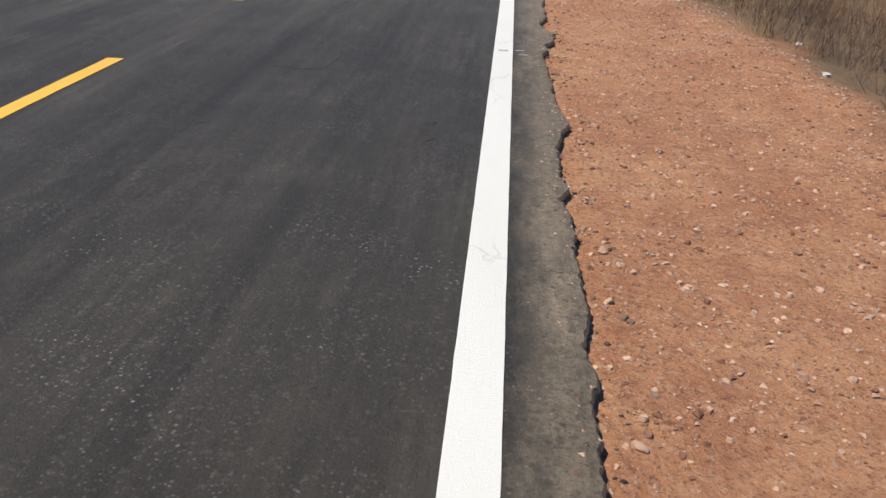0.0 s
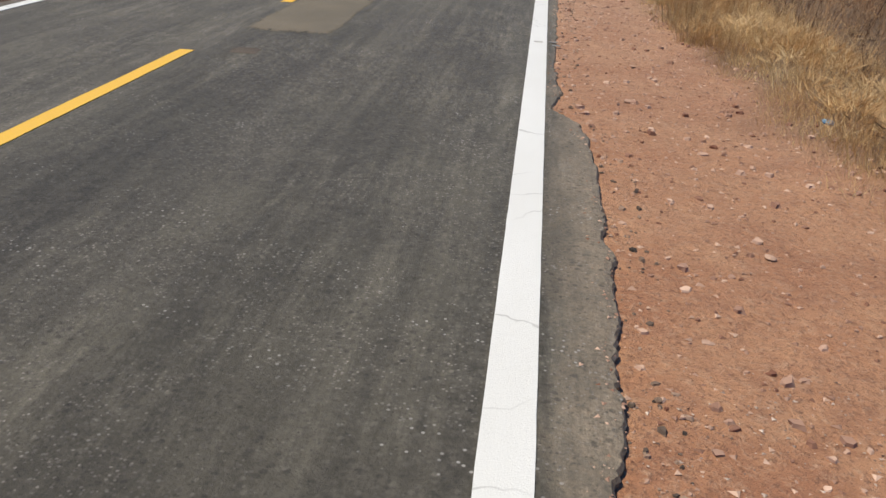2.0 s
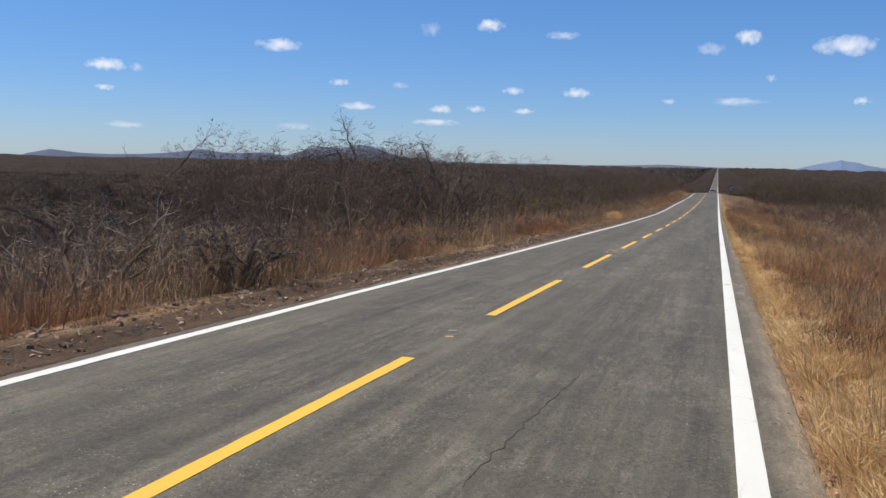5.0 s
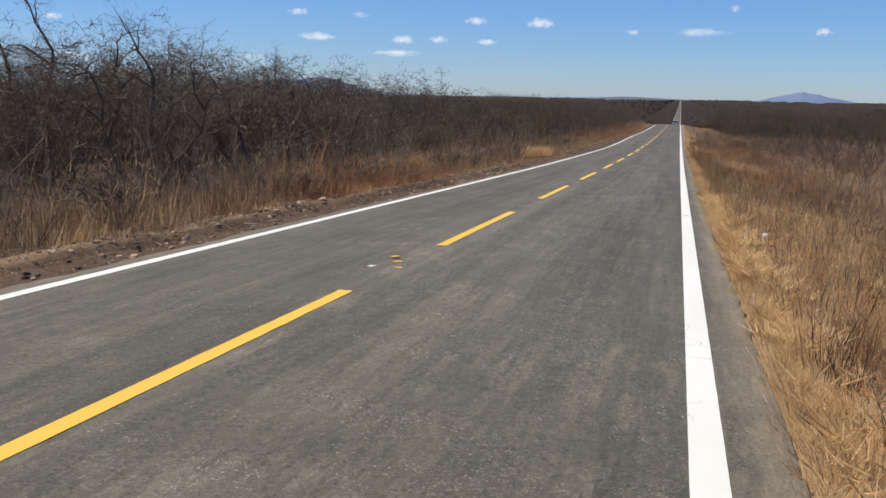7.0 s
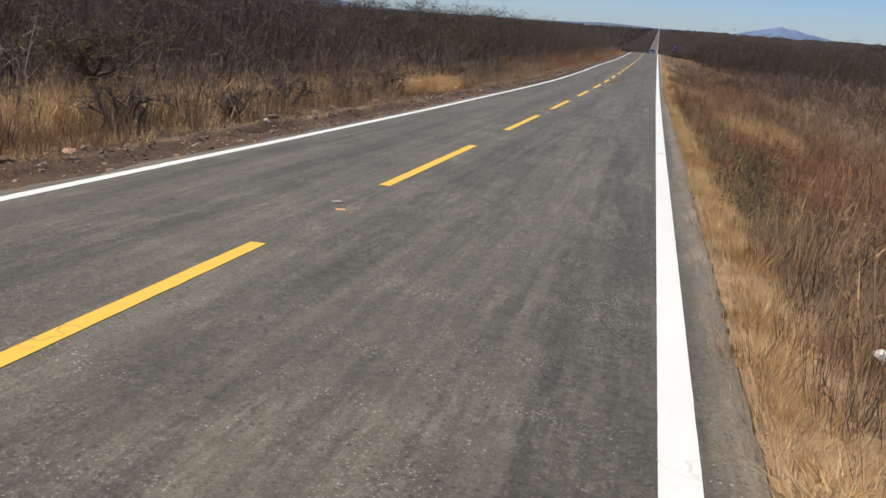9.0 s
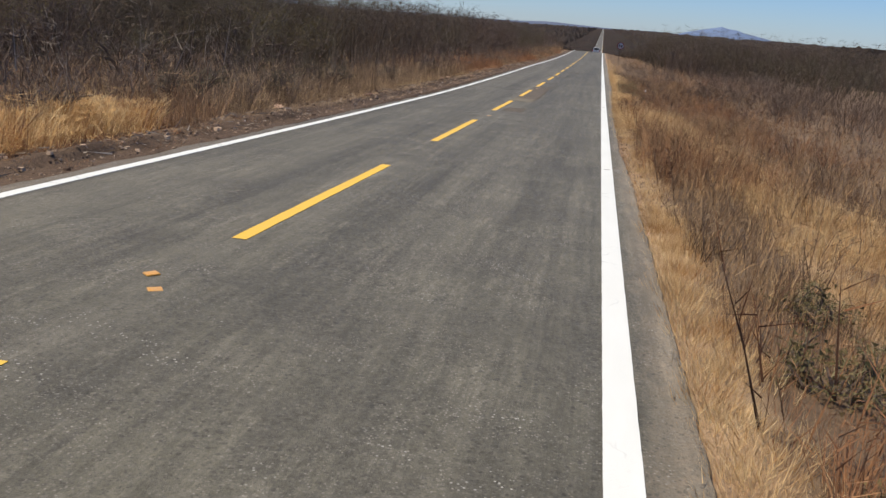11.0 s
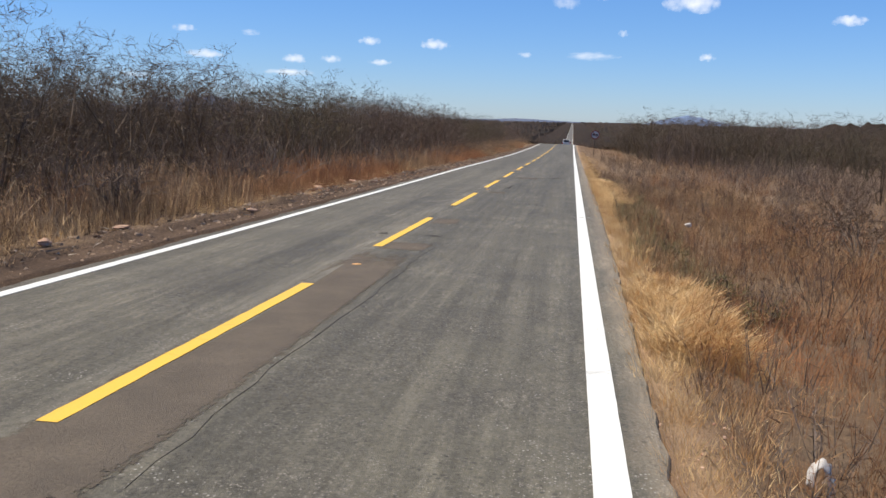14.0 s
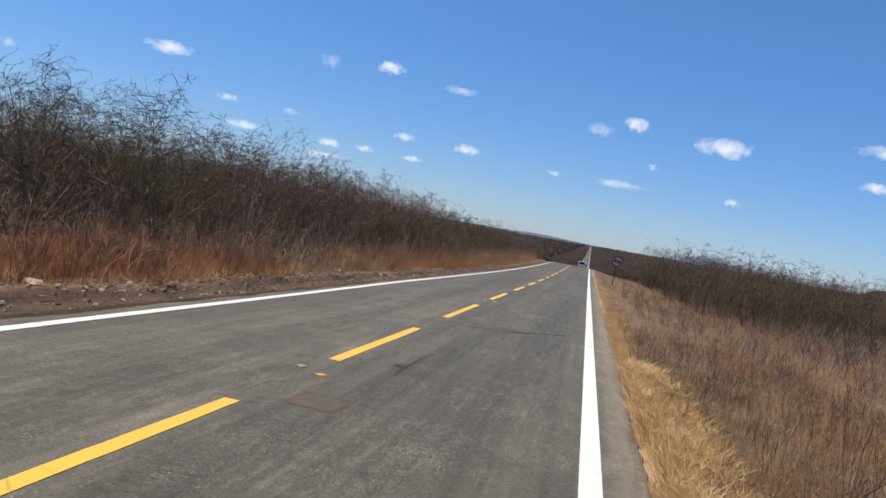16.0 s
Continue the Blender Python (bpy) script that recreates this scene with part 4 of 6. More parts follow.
q = np.concatenate([strew(R, 6000, 0.75, 4.5, 20, 150, golden), strew(R, 100, lambda y: right_rim(y) + 0.25, 1.5, 40.5, 48.5), strew(R, 200, lambda y: right_rim(y) + 0.15, 1.3, 141, 147.5), strew(R, 110, lambda y: right_rim(y) + 0.1, 1.15, 124.6, 127.4), strew(R, 260, 0.8, 2.4, 113.0, 121, clumps(1.1, 104, 0.3)), strew(R, 120, 2.0, 3.4, 111, 114, clumps(1.1, 104, 0.3))])
sown("dry_plumes", PLUMES, q, R.uniform(0.6, 1.1, len(q)) * cropped(q), STRAW, 37, "bright golden grass plumes in drifts", "grass")
q = np.concatenate([strew(R, 4200, -11.5, LEFT - 0.35, 12, 230, clumps(1.7, 43, 0.2)), strew(R, 1200, -10, LEFT - 0.45, 44, 160)])
sown("dry_plumes", PLUMES, q, R.uniform(0.65, 1.5, len(q)) * tall(q, 41, 2.2, 0.75, 1.2), RUSSET, 32, "tall upright russet grass plumes", "grass")
q = np.concatenate([strew(R, 500, -11.0, -8.8, 81, 98, clumps(2.4, 93, 0.15)), strew(R, 60, -8.6, -7.4, 99, 104), strew(R, 70, -9.0, -7.3, 27, 45, clumps(1.8, 94, 0.02))])
sown("straw_grass", TUFTS, q, R.uniform(1.6, 2.9, len(q)), STRAW, 33, "deep golden tufts behind the berm", "grass")
sown("brown_weeds", WEEDS, p, R.uniform(0.45, 1.2, len(p)) * tall(p, 81, 1.6, 0.75, 1.3) * cropped(p), BROWN, 3, "knee-high dry brown weeds beside the road", "weeds")
p = np.concatenate([strew(R, 500, lambda y: dirt_rim(y) + 3.0, 24, -5, 290), strew(R, 700, 8, 19, 90, 240), strew(R, 300, 2.2, 7, 50, 200)])
q = np.concatenate([strew(R, 520, 2.2, 15, 120, 215, clumps(6, 36, 0.1)), strew(R, 160, 2.5, 12, 50, 118, clumps(6, 37, 0.05))])
sown("dead_shrubs", DEAD, q, R.uniform(0.35, 0.75, len(q)), TWIG, 35, "bare grey-brown shrubs standing in the weeds", "bushes", 0.02)
q = np.concatenate([strew(R, 950, lambda y: right_rim(y) + 0.32, 1.8, 127.5, 152, clumps(3, 35, 0.25)), strew(R, 160, 0.85, 1.6, 82, 92), strew(R, 60, 1.2, 2.2, 111, 117)])
sown("green_weeds", PLUMES, q, R.uniform(0.35, 0.75, len(q)), OLIVE, 36, "dull olive weeds among the straw", "weeds")
q = np.concatenate([strew(R, 2600, lambda y: right_rim(y) + 0.4, 6.5, 118, 160, lambda x, y: clumps(1.1, 101, 0.04)(x, y) * (1 - golden(x, y))), strew(R, 2000, lambda y: right_rim(y) + 0.45, 5.5, 42, 118, lambda x, y: clumps(1.2, 102, 0.02)(x, y) * (1 - golden(x, y))), strew(R, 900, lambda y: dirt_rim(y) + 0.1, lambda y: dirt_rim(y) + 3.2, 3, 20, clumps(0.9, 103, 0.2))])
sown("brown_weeds", WEEDS, q, R.uniform(0.35, 0.9, len(q)), TWIG, 39, "low dark twiggy weeds in clumps", "weeds")
sown("dry_bushes", BUSHES, p, R.uniform(0.6, 1.15, len(p)) * (0.5 + 0.5 * ease(p[:, 0], 2, 14)), TWIG, 4, "leafless grey-brown bushes on the low side", "bushes", 0.02)
p = np.concatenate([strew(R, 300, lambda y: 15 + 3 * wave(0 * y, y, 99, 14), 36, 60, 310), strew(R, 80, 20, 60, -5, 100), strew(R, 50, 36, 60, 100, 300), strew(R, 100, 9, 42, 235, 340), strew(R, 110, 9, 30, 186, 240), strew(R, 170, 7.5, 36, 192, 250), strew(R, 60, 3.5, 12, 244, 300), strew(R, 110, 6.5, 18, 202, 250)])
sown("thicket", FINE, p, R.uniform(0.85, 1.15, len(p)) * (0.65 + 0.65 * ease(p[:, 1], 80, 150)) * np.where((p[:, 0] < 9) & (p[:, 1] > 240), 0.55, 1) * (1 + 0.25 * ease(p[:, 1], 180, 235) + 0.12 * ease(p[:, 1], 186, 200) * (1 - ease(p[:, 1], 244, 252)) * (1 - ease(p[:, 0], 34, 38))), WOOD, 5, "bare dark thicket beyond the weeds", "thicket", 0.03, (0.94, 1.08))

# far verge: tawny grass behind the berm, russet stalks and weeds, bushes, thicket
p = np.concatenate([strew(R, 3400, -9.2, lambda y: LEFT - 0.25 * wave(0 * y, y, 77, 4), 8, 240), strew(R, 900, -13, -9, 10, 200)])
sown("straw_grass", TUFTS, p, R.uniform(0.6, 1.3, len(p)), RUSSET, 6, "dry tawny grass on the far verge", "grass")
p = np.concatenate([strew(R, 1500, -7.4, -6.3, 20, 190, clumps(1.2, 96)), strew(R, 4200, -7.6, -6.6, 20, 200, clumps(0.9, 46, 0.3))])
sown("straw_grass", MATTED, p, R.uniform(0.4, 0.9, len(p)), RUSSET, 16, "dead grass scattered over the berm", "grass")
p = np.concatenate([strew(R, 260, -8.9, -6.95, 27, 44, clumps(1.5, 82, 0.03)), strew(R, 500, -8.6, -7.1, 60, 90, clumps(2.5, 83)), strew(R, 700, -9, -7.1, 118, 160, clumps(2.5, 84))])
sown("straw_grass", TUFTS, p, R.uniform(0.6, 1.25, len(p)), STRAW, 12, "pale golden tufts behind the berm", "grass")
p = np.concatenate([strew(R, 1300, -11.2, -8.7, 80, 98, clumps(2.4, 93, 0.25)), strew(R, 250, -8.6, -7.3, 99, 104), strew(R, 200, -9.0, -7.2, 26, 45, clumps(1.8, 94, 0.02))])
sown("dry_stalks", STALKS, p, R.uniform(0.8, 1.5, len(p)), STRAW, 17, "tall pale golden grass behind the berm", "grass")
q = np.concatenate([strew(R, 420, -8.7, -7.35, 98, 105, clumps(1.6, 110, 0.3)), strew(R, 700, -10.8, -8.6, 81, 98, clumps(2.4, 93, 0.15)), strew(R, 160, -8.8, -7.3, 27, 44, clumps(1.5, 82, 0.03))])
q[:, 2] += R.uniform(0.15, 0.5, len(q))
sown("straw_grass", LAID, q, R.uniform(0.8, 1.3, len(q)), STRAW, 41, "pale golden grass heads bent over behind the berm", "grass")
p = np.concatenate([strew(R, 130, -11.2, -8.6, 26, 180, clumps(9, 55, 0.15)), strew(R, 90, -15, -11, 40, 160)])
sown("dead_shrubs", DEAD, p, R.uniform(0.6, 1.15, len(p)) * np.where(p[:, 0] < -11, 1.4, 1.0), BLEACHED, 18, "bleached dead shrubs with bare crooked stems", "bushes", 0.02)
p = np.concatenate([strew(R, 9500, -11.5, LEFT - 0.3, 10, 270, drift(6, 78, -0.4, 0.4)), strew(R, 3500, -11.0, LEFT - 0.5, 45, 170)])
sown("dry_stalks", STALKS, p, R.uniform(0.75, 1.7, len(p)) * (0.85 + 0.4 * wave(p[:, 0], p[:, 1], 91, 4)), RUSSET, 7, "waist-high russet and gold dry stalks", "grass")
p = np.concatenate([strew(R, 4800, -12.5, LEFT - 0.6, 10, 260, clumps(1.8, 85, 0.3)), strew(R, 1500, -12.5, -7.7, 25, 66, clumps(2.2, 87, 0.3)), strew(R, 700, -20, -11.5, 24, 64)])
sown("brown_weeds", TALL_WEEDS, p, R.uniform(0.6, 1.2, len(p)) * (0.9 + 0.35 * wave(p[:, 0], p[:, 1], 92, 5)), RUSSET, 8, "tall reddish-brown dry weeds", "weeds")
p = np.concatenate([strew(R, 1150, lambda y: -19 + 0 * y, lambda y: -9.0 - 2.5 * (1 - ease(y, 58, 70)), 12, 290), strew(R, 200, -32, -14, 24, 66), strew(R, 220, -9.2, -7.7, 60, 230), strew(R, 90, -9.0, -7.6, 68, 118), strew(R, 130, -9.6, -7.3, 24, 62)])
sown("dry_bushes", BUSHES, p, R.uniform(0.7, 1.3, len(p)) * np.where(p[:, 0] > -9.0, 0.6, 1.0), TWIG, 9, "leafless grey-brown bushes behind the grass", "bushes", 0.02)
def grown(p):
    return R.uniform(0.88, 1.12, len(p)) * (1.13 - 0.13 * ease(p[:, 1], 122, 136)) * (0.75 + 0.42 * ease(p[:, 1], 55, 80) + 0.22 * ease(p[:, 1], 112, 135))


p = np.concatenate([strew(R, 330, -23, -11.3, 40, 240), strew(R, 130, -21, -12, 64, 100), strew(R, 260, -18, -11.0, 124, 200), strew(R, 200, -25, -12, 100, 230)])
q = np.concatenate([strew(R, 210, -34, -20, 90, 136), strew(R, 60, -34, -22, 136, 160), strew(R, 40, -30, -20, 78, 90)])
sown("thicket", FINE, q, R.uniform(1.45, 1.95, len(q)), WOOD, 38, "tall bare thorn thicket rising behind the scrub", "thicket", 0.03, (0.9, 1.12))
sown("thicket", DENSE, p, grown(p), WOOD, 14, "dense tangle of fine dark twigs behind the weeds", "thicket", 0.03, (0.88, 1.05))
p = np.concatenate([strew(R, 150, -34, -22, 15, 150), strew(R, 140, -23, -12, 15, 60), strew(R, 90, -23, -11, 240, 300), strew(R, 60, -60, -34, 15, 150), strew(R, 150, -58, -26, 38, 130), strew(R, 130, -40, -8.5, 260, 380)])
sown("thicket", THICKETS, p, grown(p) * np.where(p[:, 1] > 110, 1.05, 1), WOOD, 10, "dense bare dark thicket", "thicket", 0.03, (0.86, 1.0))


def woods(name, side, seed, near, twig_n):
    """Canopy of the far thorn woods: a crumpled roof of crowns with twigs standing out of it."""
    r = np.random.RandomState(seed)
    xs = side * near * np.power(1.042, np.arange(0, 122))
    ys = np.r_[steps((-30, 320, 2.2)), 320 + 2.2 * (np.power(1.042, np.arange(1, 108)) - 1) / 0.042]
    ys = ys[ys < 4880]

    def roof(x, y):
        h = 3.3 + (0.9 * ease(y, 84, 110) * (1 - 0.5 * ease(y, 136, 158)) if side < 0 else 2.0 * ease(y, 60, 100)) + 0.5 * wave(x, y, seed, 23) + 0.45 * wave(x, y, seed + 1, 7)
        dip = 1 - (0.45 * (1 - ease(y, 55, 85)) if side < 0 else 0.0)
        return h * dip * ease(np.abs(x), near, near * 1.3)

    X, Y = np.meshgrid(xs, ys)
    X = X + r.uniform(-0.3, 0.3, X.shape) * np.abs(X) * 0.03
    Y = Y + r.uniform(-0.5, 0.5, Y.shape) * np.maximum(1.0, np.abs(Y - 150) * 0.02)
    h = roof(X, Y) + r.uniform(-0.5, 0.5, X.shape) * (1 + np.hypot(X, Y - 60) / 400) * ease(np.abs(X), near, near * 1.3)
    v = np.stack([X, Y, ground(X, Y) + h - 0.3], -1).reshape(-1, 3)
    t = grid_tris(len(xs), len(ys))
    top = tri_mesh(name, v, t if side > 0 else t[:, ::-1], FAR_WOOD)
    tagged(top, "dark leafless thorn woods reaching to the horizon", "woods", kind="stuff")
    x = side * near * np.power(14.0, np.power(r.uniform(0, 1, twig_n), 2.2))
    y = r.uniform(0, 1, twig_n) ** 1.35 * 430 - 10
    p = np.stack([x, y, ground(x, y) + roof(x, y) - r.uniform(0.3, 1.2, twig_n)], 1)
    d = r.normal(0, 1, (twig_n, 3)) * [0.7, 0.7, 0.25] + [0, 0, 0.75]
    tv, tt = spikes(p, p + d * (r.uniform(0.4, 1.2, twig_n) * (0.8 + np.abs(x) / 250))[:, None], 0.028 + np.abs(x) / 1800, 9)
    tagged(tri_mesh("canopy_twigs", tv, tt, WOOD), "bare twigs standing out of the far canopy", "woods", kind="stuff")


woods("far_woods", -1, 51, 25, 80000)
woods("far_woods", 1, 52, 34, 55000)
# woods close to the road beyond the crest
for side, seed in ((-1, 53), (1, 54)):
    r = np.random.RandomState(seed)
    xs = side * np.r_[(6.2, 6.6, 12) if side < 0 else (0.7, 1.2, 8), 15, 19, 24, 30, 37, 45]
    ys = 330 + 3 * (np.power(1.03, np.arange(0, 135)) - 1) / 0.03
    X, Y = np.meshgrid(xs, ys[ys < 4880])
    h = (2.2 + r.uniform(-0.8, 0.9, X.shape)) * np.where(np.abs(X) < (6.4 if side < 0 else 1), 0, 1) * np.where(np.abs(X) < 8, 0.4, 1)
    t = grid_tris(len(xs), X.shape[0])
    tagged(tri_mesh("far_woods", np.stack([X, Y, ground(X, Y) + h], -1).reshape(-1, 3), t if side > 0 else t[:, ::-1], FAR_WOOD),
           "dark scrub flanking the distant straight road", "woods", kind="stuff")

# fallen twigs and bark scattered along the berm
r = np.random.RandomState(61)
q = strew(r, 2600, -7.5, -6.35, 20, 195, clumps(2.4, 62, 0.3))
a = r.uniform(0, 6.283, len(q))
q[:, 2] += r.uniform(0.004, 0.05, len(q))
tv, tt = spikes(q, q + np.stack([np.cos(a), np.sin(a), r.normal(0.05, 0.18, len(q))], 1) * (0.08 + 0.38 * r.uniform(0, 1, len(q)) ** 2.5)[:, None], r.uniform(0.006, 0.026, len(q)), 0.0)
tagged(tri_mesh("twig_litter", tv, tt, BLEACHED), "dry twigs and bark lying on the berm", "litter", kind="stuff")

# ---- trees ----


def tube(bm, pts, radii, sides=6):
    rings = []
    for k, (q, rad) in enumerate(zip(pts, radii)):
        d = (pts[min(k + 1, len(pts) - 1)] - pts[max(k - 1, 0)]).normalized()
        u = d.cross(Vector((0.3, 1, 0.1))).normalized()
        v = d.cross(u)
        rings.append([bm.verts.new(q + rad * (math.cos(a) * u + math.sin(a) * v)) for a in [6.283 * i / sides for i in range(sides)]])
    for a, b in zip(rings, rings[1:]):
        for i in range(sides):
            bm.faces.new((a[i], a[(i + 1) % sides], b[(i + 1) % sides], b[i]))
    bm.faces.new(rings[-1])
    bm.faces.new(rings[0][::-1])


def bare_tree(seed, height, stems, spread, bark, twig_mat, twigs, label, leafy=0, stout=1.0):
    """Trunk and limbs as bent tapered tubes, a crown of fine twigs, a few leaf clumps."""
    r = np.random.RandomState(seed)
    root = tagged(new("tree"), label, "tree")
    bm, p0, p1, w, lf = bmesh.new(), [], [], [], []

    def grow(start, way, length, rad, level):
        pts, q, d = [Vector(start)], Vector(start), Vector(way).normalized()
        n = 5 if level < 2 else 4
        for _ in range(n):
            d = (d + Vector(r.normal(0, 0.24, 3)) + Vector((0, 0, 0.03 if level == 0 else -0.07))).normalized()
            q = q + d * (length / n)
            pts.append(q.copy())
        tube(bm, pts, [rad * (1 - 0.75 * k / n) for k in range(n + 1)], (6, 4, 3)[level])
        if level < (2 if height > 1.6 else 1):
            for _ in range(4 if level == 0 else 3):
                k = r.randint(2, n + 1)
                a = r.uniform(0, 6.283)
                side = Vector((math.cos(a), math.sin(a), r.uniform(0.1, 0.9)))
                grow(pts[k], (d + side * 0.9).normalized(), length * r.uniform(0.4, 0.6), rad * 0.45, level + 1)
        m = twigs if level else twigs // 2
        k = r.randint(1 if level else 3, n + 1, m)
        base = np.array([pts[q] for q in k])
        e = np.array(d) * 0.4 + r.normal(0, 0.75, (m, 3)) * [1, 1, 0.6] + [0, 0, 0.12]
        q0, q1, qw = twiggy(r, base, e, (0.12 + 0.075 * height) * r.uniform(0.55, 1.1, m), np.full(m, 0.0095), (3, 3) if height > 3 else (3,), 0.55)
        p0.append(q0), p1.append(q1), w.append(qw)
        if leafy:
            lf.append(q1[r.uniform(0, 1, len(q1)) < leafy * 0.8])

    for k in range(stems):
        a = 6.283 * k / stems + r.uniform(-0.5, 0.5)
        grow((0.06 * math.cos(a), 0.06 * math.sin(a), -0.08), (spread * math.cos(a), spread * math.sin(a), 1), height * r.uniform(0.5, 0.68), stout * (0.02 + 0.016 * height), 0)
    part("trunk", bm, bark, root)
    v, t = spikes(np.concatenate(p0), np.concatenate(p1), np.concatenate(w), 0.012)
    crown = tri_mesh("crown", v, t, twig_mat)
    crown.parent = root
    if lf:
        lf = np.concatenate(lf)
        a, b = lf + r.normal(0, 0.02, lf.shape), lf + r.normal(0, 0.02, lf.shape)
        tri = np.stack([lf, a, b], 1).reshape(-1, 3)
        leaves = tri_mesh("leaves", tri, np.arange(len(tri)).reshape(-1, 3), LEAF)
        leaves.parent = root
    return root


def flat_crowned_tree(seed, height, width, bark, twig_mat, label, leafy=0.0, dense=1.0):
    """A thorn tree: crooked trunk, limbs that fan out and level off, fine twigs in a flat-topped crown."""
    r = np.random.RandomState(seed)
    root = tagged(new("tree"), label, "tree")
    bm, p0, p1, w, lf = bmesh.new(), [], [], [], []

    def limb(start, way, length, rad, level):
        pts, q, d = [Vector(start)], Vector(start), Vector(way).normalized()
        for k in range(5):
            level_off = -0.10 * k if q.z > 0.62 * height else 0.04
            d = (d + Vector(r.normal(0, 0.20, 3)) + Vector((0, 0, level_off))).normalized()
            q = q + d * (length / 5)
            pts.append(q.copy())
        tube(bm, pts, [rad * (1 - 0.14 * k) for k in range(6)], (6, 5, 4, 3)[level])
        if level < 3:
            for i in range((5, 4, 3)[level]):
                k = 5 if level == 0 or i == 0 else r.randint(2, 6)
                a = r.uniform(0, 6.283) if level else 6.283 * (i + r.uniform(0, 0.7)) / 5
                out = Vector((math.cos(a), math.sin(a), r.uniform(0.15, 0.75)))
                limb(pts[k], out if level == 0 else d * 0.7 + out * 0.8, (width * 0.40, width * 0.26, width * 0.17)[level] * r.uniform(0.75, 1.2), rad * (0.5, 0.5, 0.45)[level], level + 1)
        if level > 1:
            m = int((7 if level == 3 else 4) * dense)
            base = np.array([pts[k] for k in r.randint(1, 6, m)])
            e = np.array(d) * 0.5 + r.normal(0, 0.7, (m, 3)) * [1, 1, 0.5] + [0, 0, 0.22]
            q0, q1, qw = twiggy(r, base, e, width * 0.085 * r.uniform(0.6, 1.2, m), np.full(m, 0.010), (2, 3), 0.62)
            p0.append(q0), p1.append(q1), w.append(qw)
            if leafy:
                lf.append(q1[r.uniform(0, 1, len(q1)) < leafy])

    limb((0, 0, -0.1), (r.uniform(-0.25, 0.25), r.uniform(-0.25, 0.25), 1), height * 0.5, 0.03 + 0.02 * height, 0)
    part("trunk", bm, bark, root)
    v, t = spikes(np.concatenate(p0), np.concatenate(p1), np.concatenate(w), 0.02)
    crown = tri_mesh("crown", v, t, twig_mat)
    crown.parent = root
    if lf:
        q = np.concatenate(lf)
        tri = np.stack([q, q + r.normal(0, 0.028, q.shape), q + r.normal(0, 0.028, q.shape)], 1).reshape(-1, 3)
        tri_mesh("leaves", tri, np.arange(len(tri)).reshape(-1, 3), LEAF).parent = root
    return root


def stand(ob, x, y, turn, size=1.0, lean=0.0):
    ob.matrix_basis = pose(x, y, float(ground(x, y)), lean, 0, turn) @ Matrix.Diagonal((size, size, size, 1))
    return ob


def again(ob, x, y, turn, size=1.0, lean=0.0):
    c = copy_thing(ob, pose(x, y, float(ground(x, y)), lean, 0, turn))
    c.scale = (size, size, size)
    return c


BARK_WHITE = surface("bleached_bark", (0.40, 0.34, 0.28), (0.26, 0.21, 0.17), 3, 40, 0.4, bump=0.5)
T_DARK = "leafless dark-barked thorn tree with tangled twigs in dry grass"
kinds = [stand(bare_tree(1, 4.2, 3, 0.45, BARK, CROWN, 10, T_DARK, 0.06), -12.5, 75.0, 0),
         stand(bare_tree(2, 4.6, 4, 0.55, BARK, CROWN, 9, T_DARK, 0.04), -13.5, 83.0, 40),
         stand(bare_tree(3, 4.0, 2, 0.35, BARK, CROWN, 10, "slender bare thorn tree with a few dull green leaves", 0.25), -12.4, 150.0, 80, 0.6),
         stand(bare_tree(4, 3.6, 5, 0.7, BARK, CROWN, 8, T_DARK, 0.03), -10.8, 144.0, 10, 0.6)]
stand(bare_tree(5, 3.7, 1, 0.05, BARK_WHITE, BLEACHED, 5, "dead tree with pale bleached limbs among dark scrub"), -11.7, 49.5, 30, 1.25)
SPOTS = [(1, -16, 74, 1.25), (0, -13.2, 79, 1.2), (1, -13.0, 67.0, 0.8), (0, -17.5, 80, 1.3), (0, -14.5, 68, 1.15), (1, -11.5, 71.5, 0.95), (3, -10.0, 78.5, 0.85), (0, -15.0, 90, 1.0), (2, -12.5, 96, 0.9), (3, -11.0, 88, 0.75), (1, -14.5, 105, 0.95), (2, -12.0, 112, 0.85), (0, -13.0, 121, 0.9),
         (3, -10.5, 117, 0.7), (1, -12.8, 129, 0.75), (2, -11.2, 135.5, 0.68), (0, -12.0, 141, 0.8), (1, -13.5, 147, 1.0), (3, -12.0, 156, 0.95), (2, -11.0, 161, 0.95), (0, -13.5, 167, 1.05), (1, -12.0, 175, 1.0),
         (3, -11.5, 184, 0.9), (2, -13.0, 193, 1.0), (0, -12.0, 204, 0.95), (1, -12.5, 217, 1.0), (3, -11.5, 230, 0.9), (0, -17, 140, 1.1), (1, -18, 158, 1.15), (2, -17, 172, 1.1), (2, -9.5, 48.7, 0.9), (0, -12.0, 47, 0.7), (3, -11.0, 44, 0.55), (2, -13.5, 62, 0.7),
         (0, 24, 95, 0.9), (3, 18, 70, 0.75), (1, 28, 150, 0.95), (2, 21, 175, 0.8), (3, 30, 205, 1.0)]
for n_, (k, x, y, s) in enumerate(SPOTS):
    again(kinds[k], x, y, (n_ * 67) % 360, s * (0.70 if x < 0 and y > 125 else 1.0), ((n_ * 29) % 11) - 5)
T_FLAT = "bare thorn tree with a flat fine-twigged crown above the thicket"
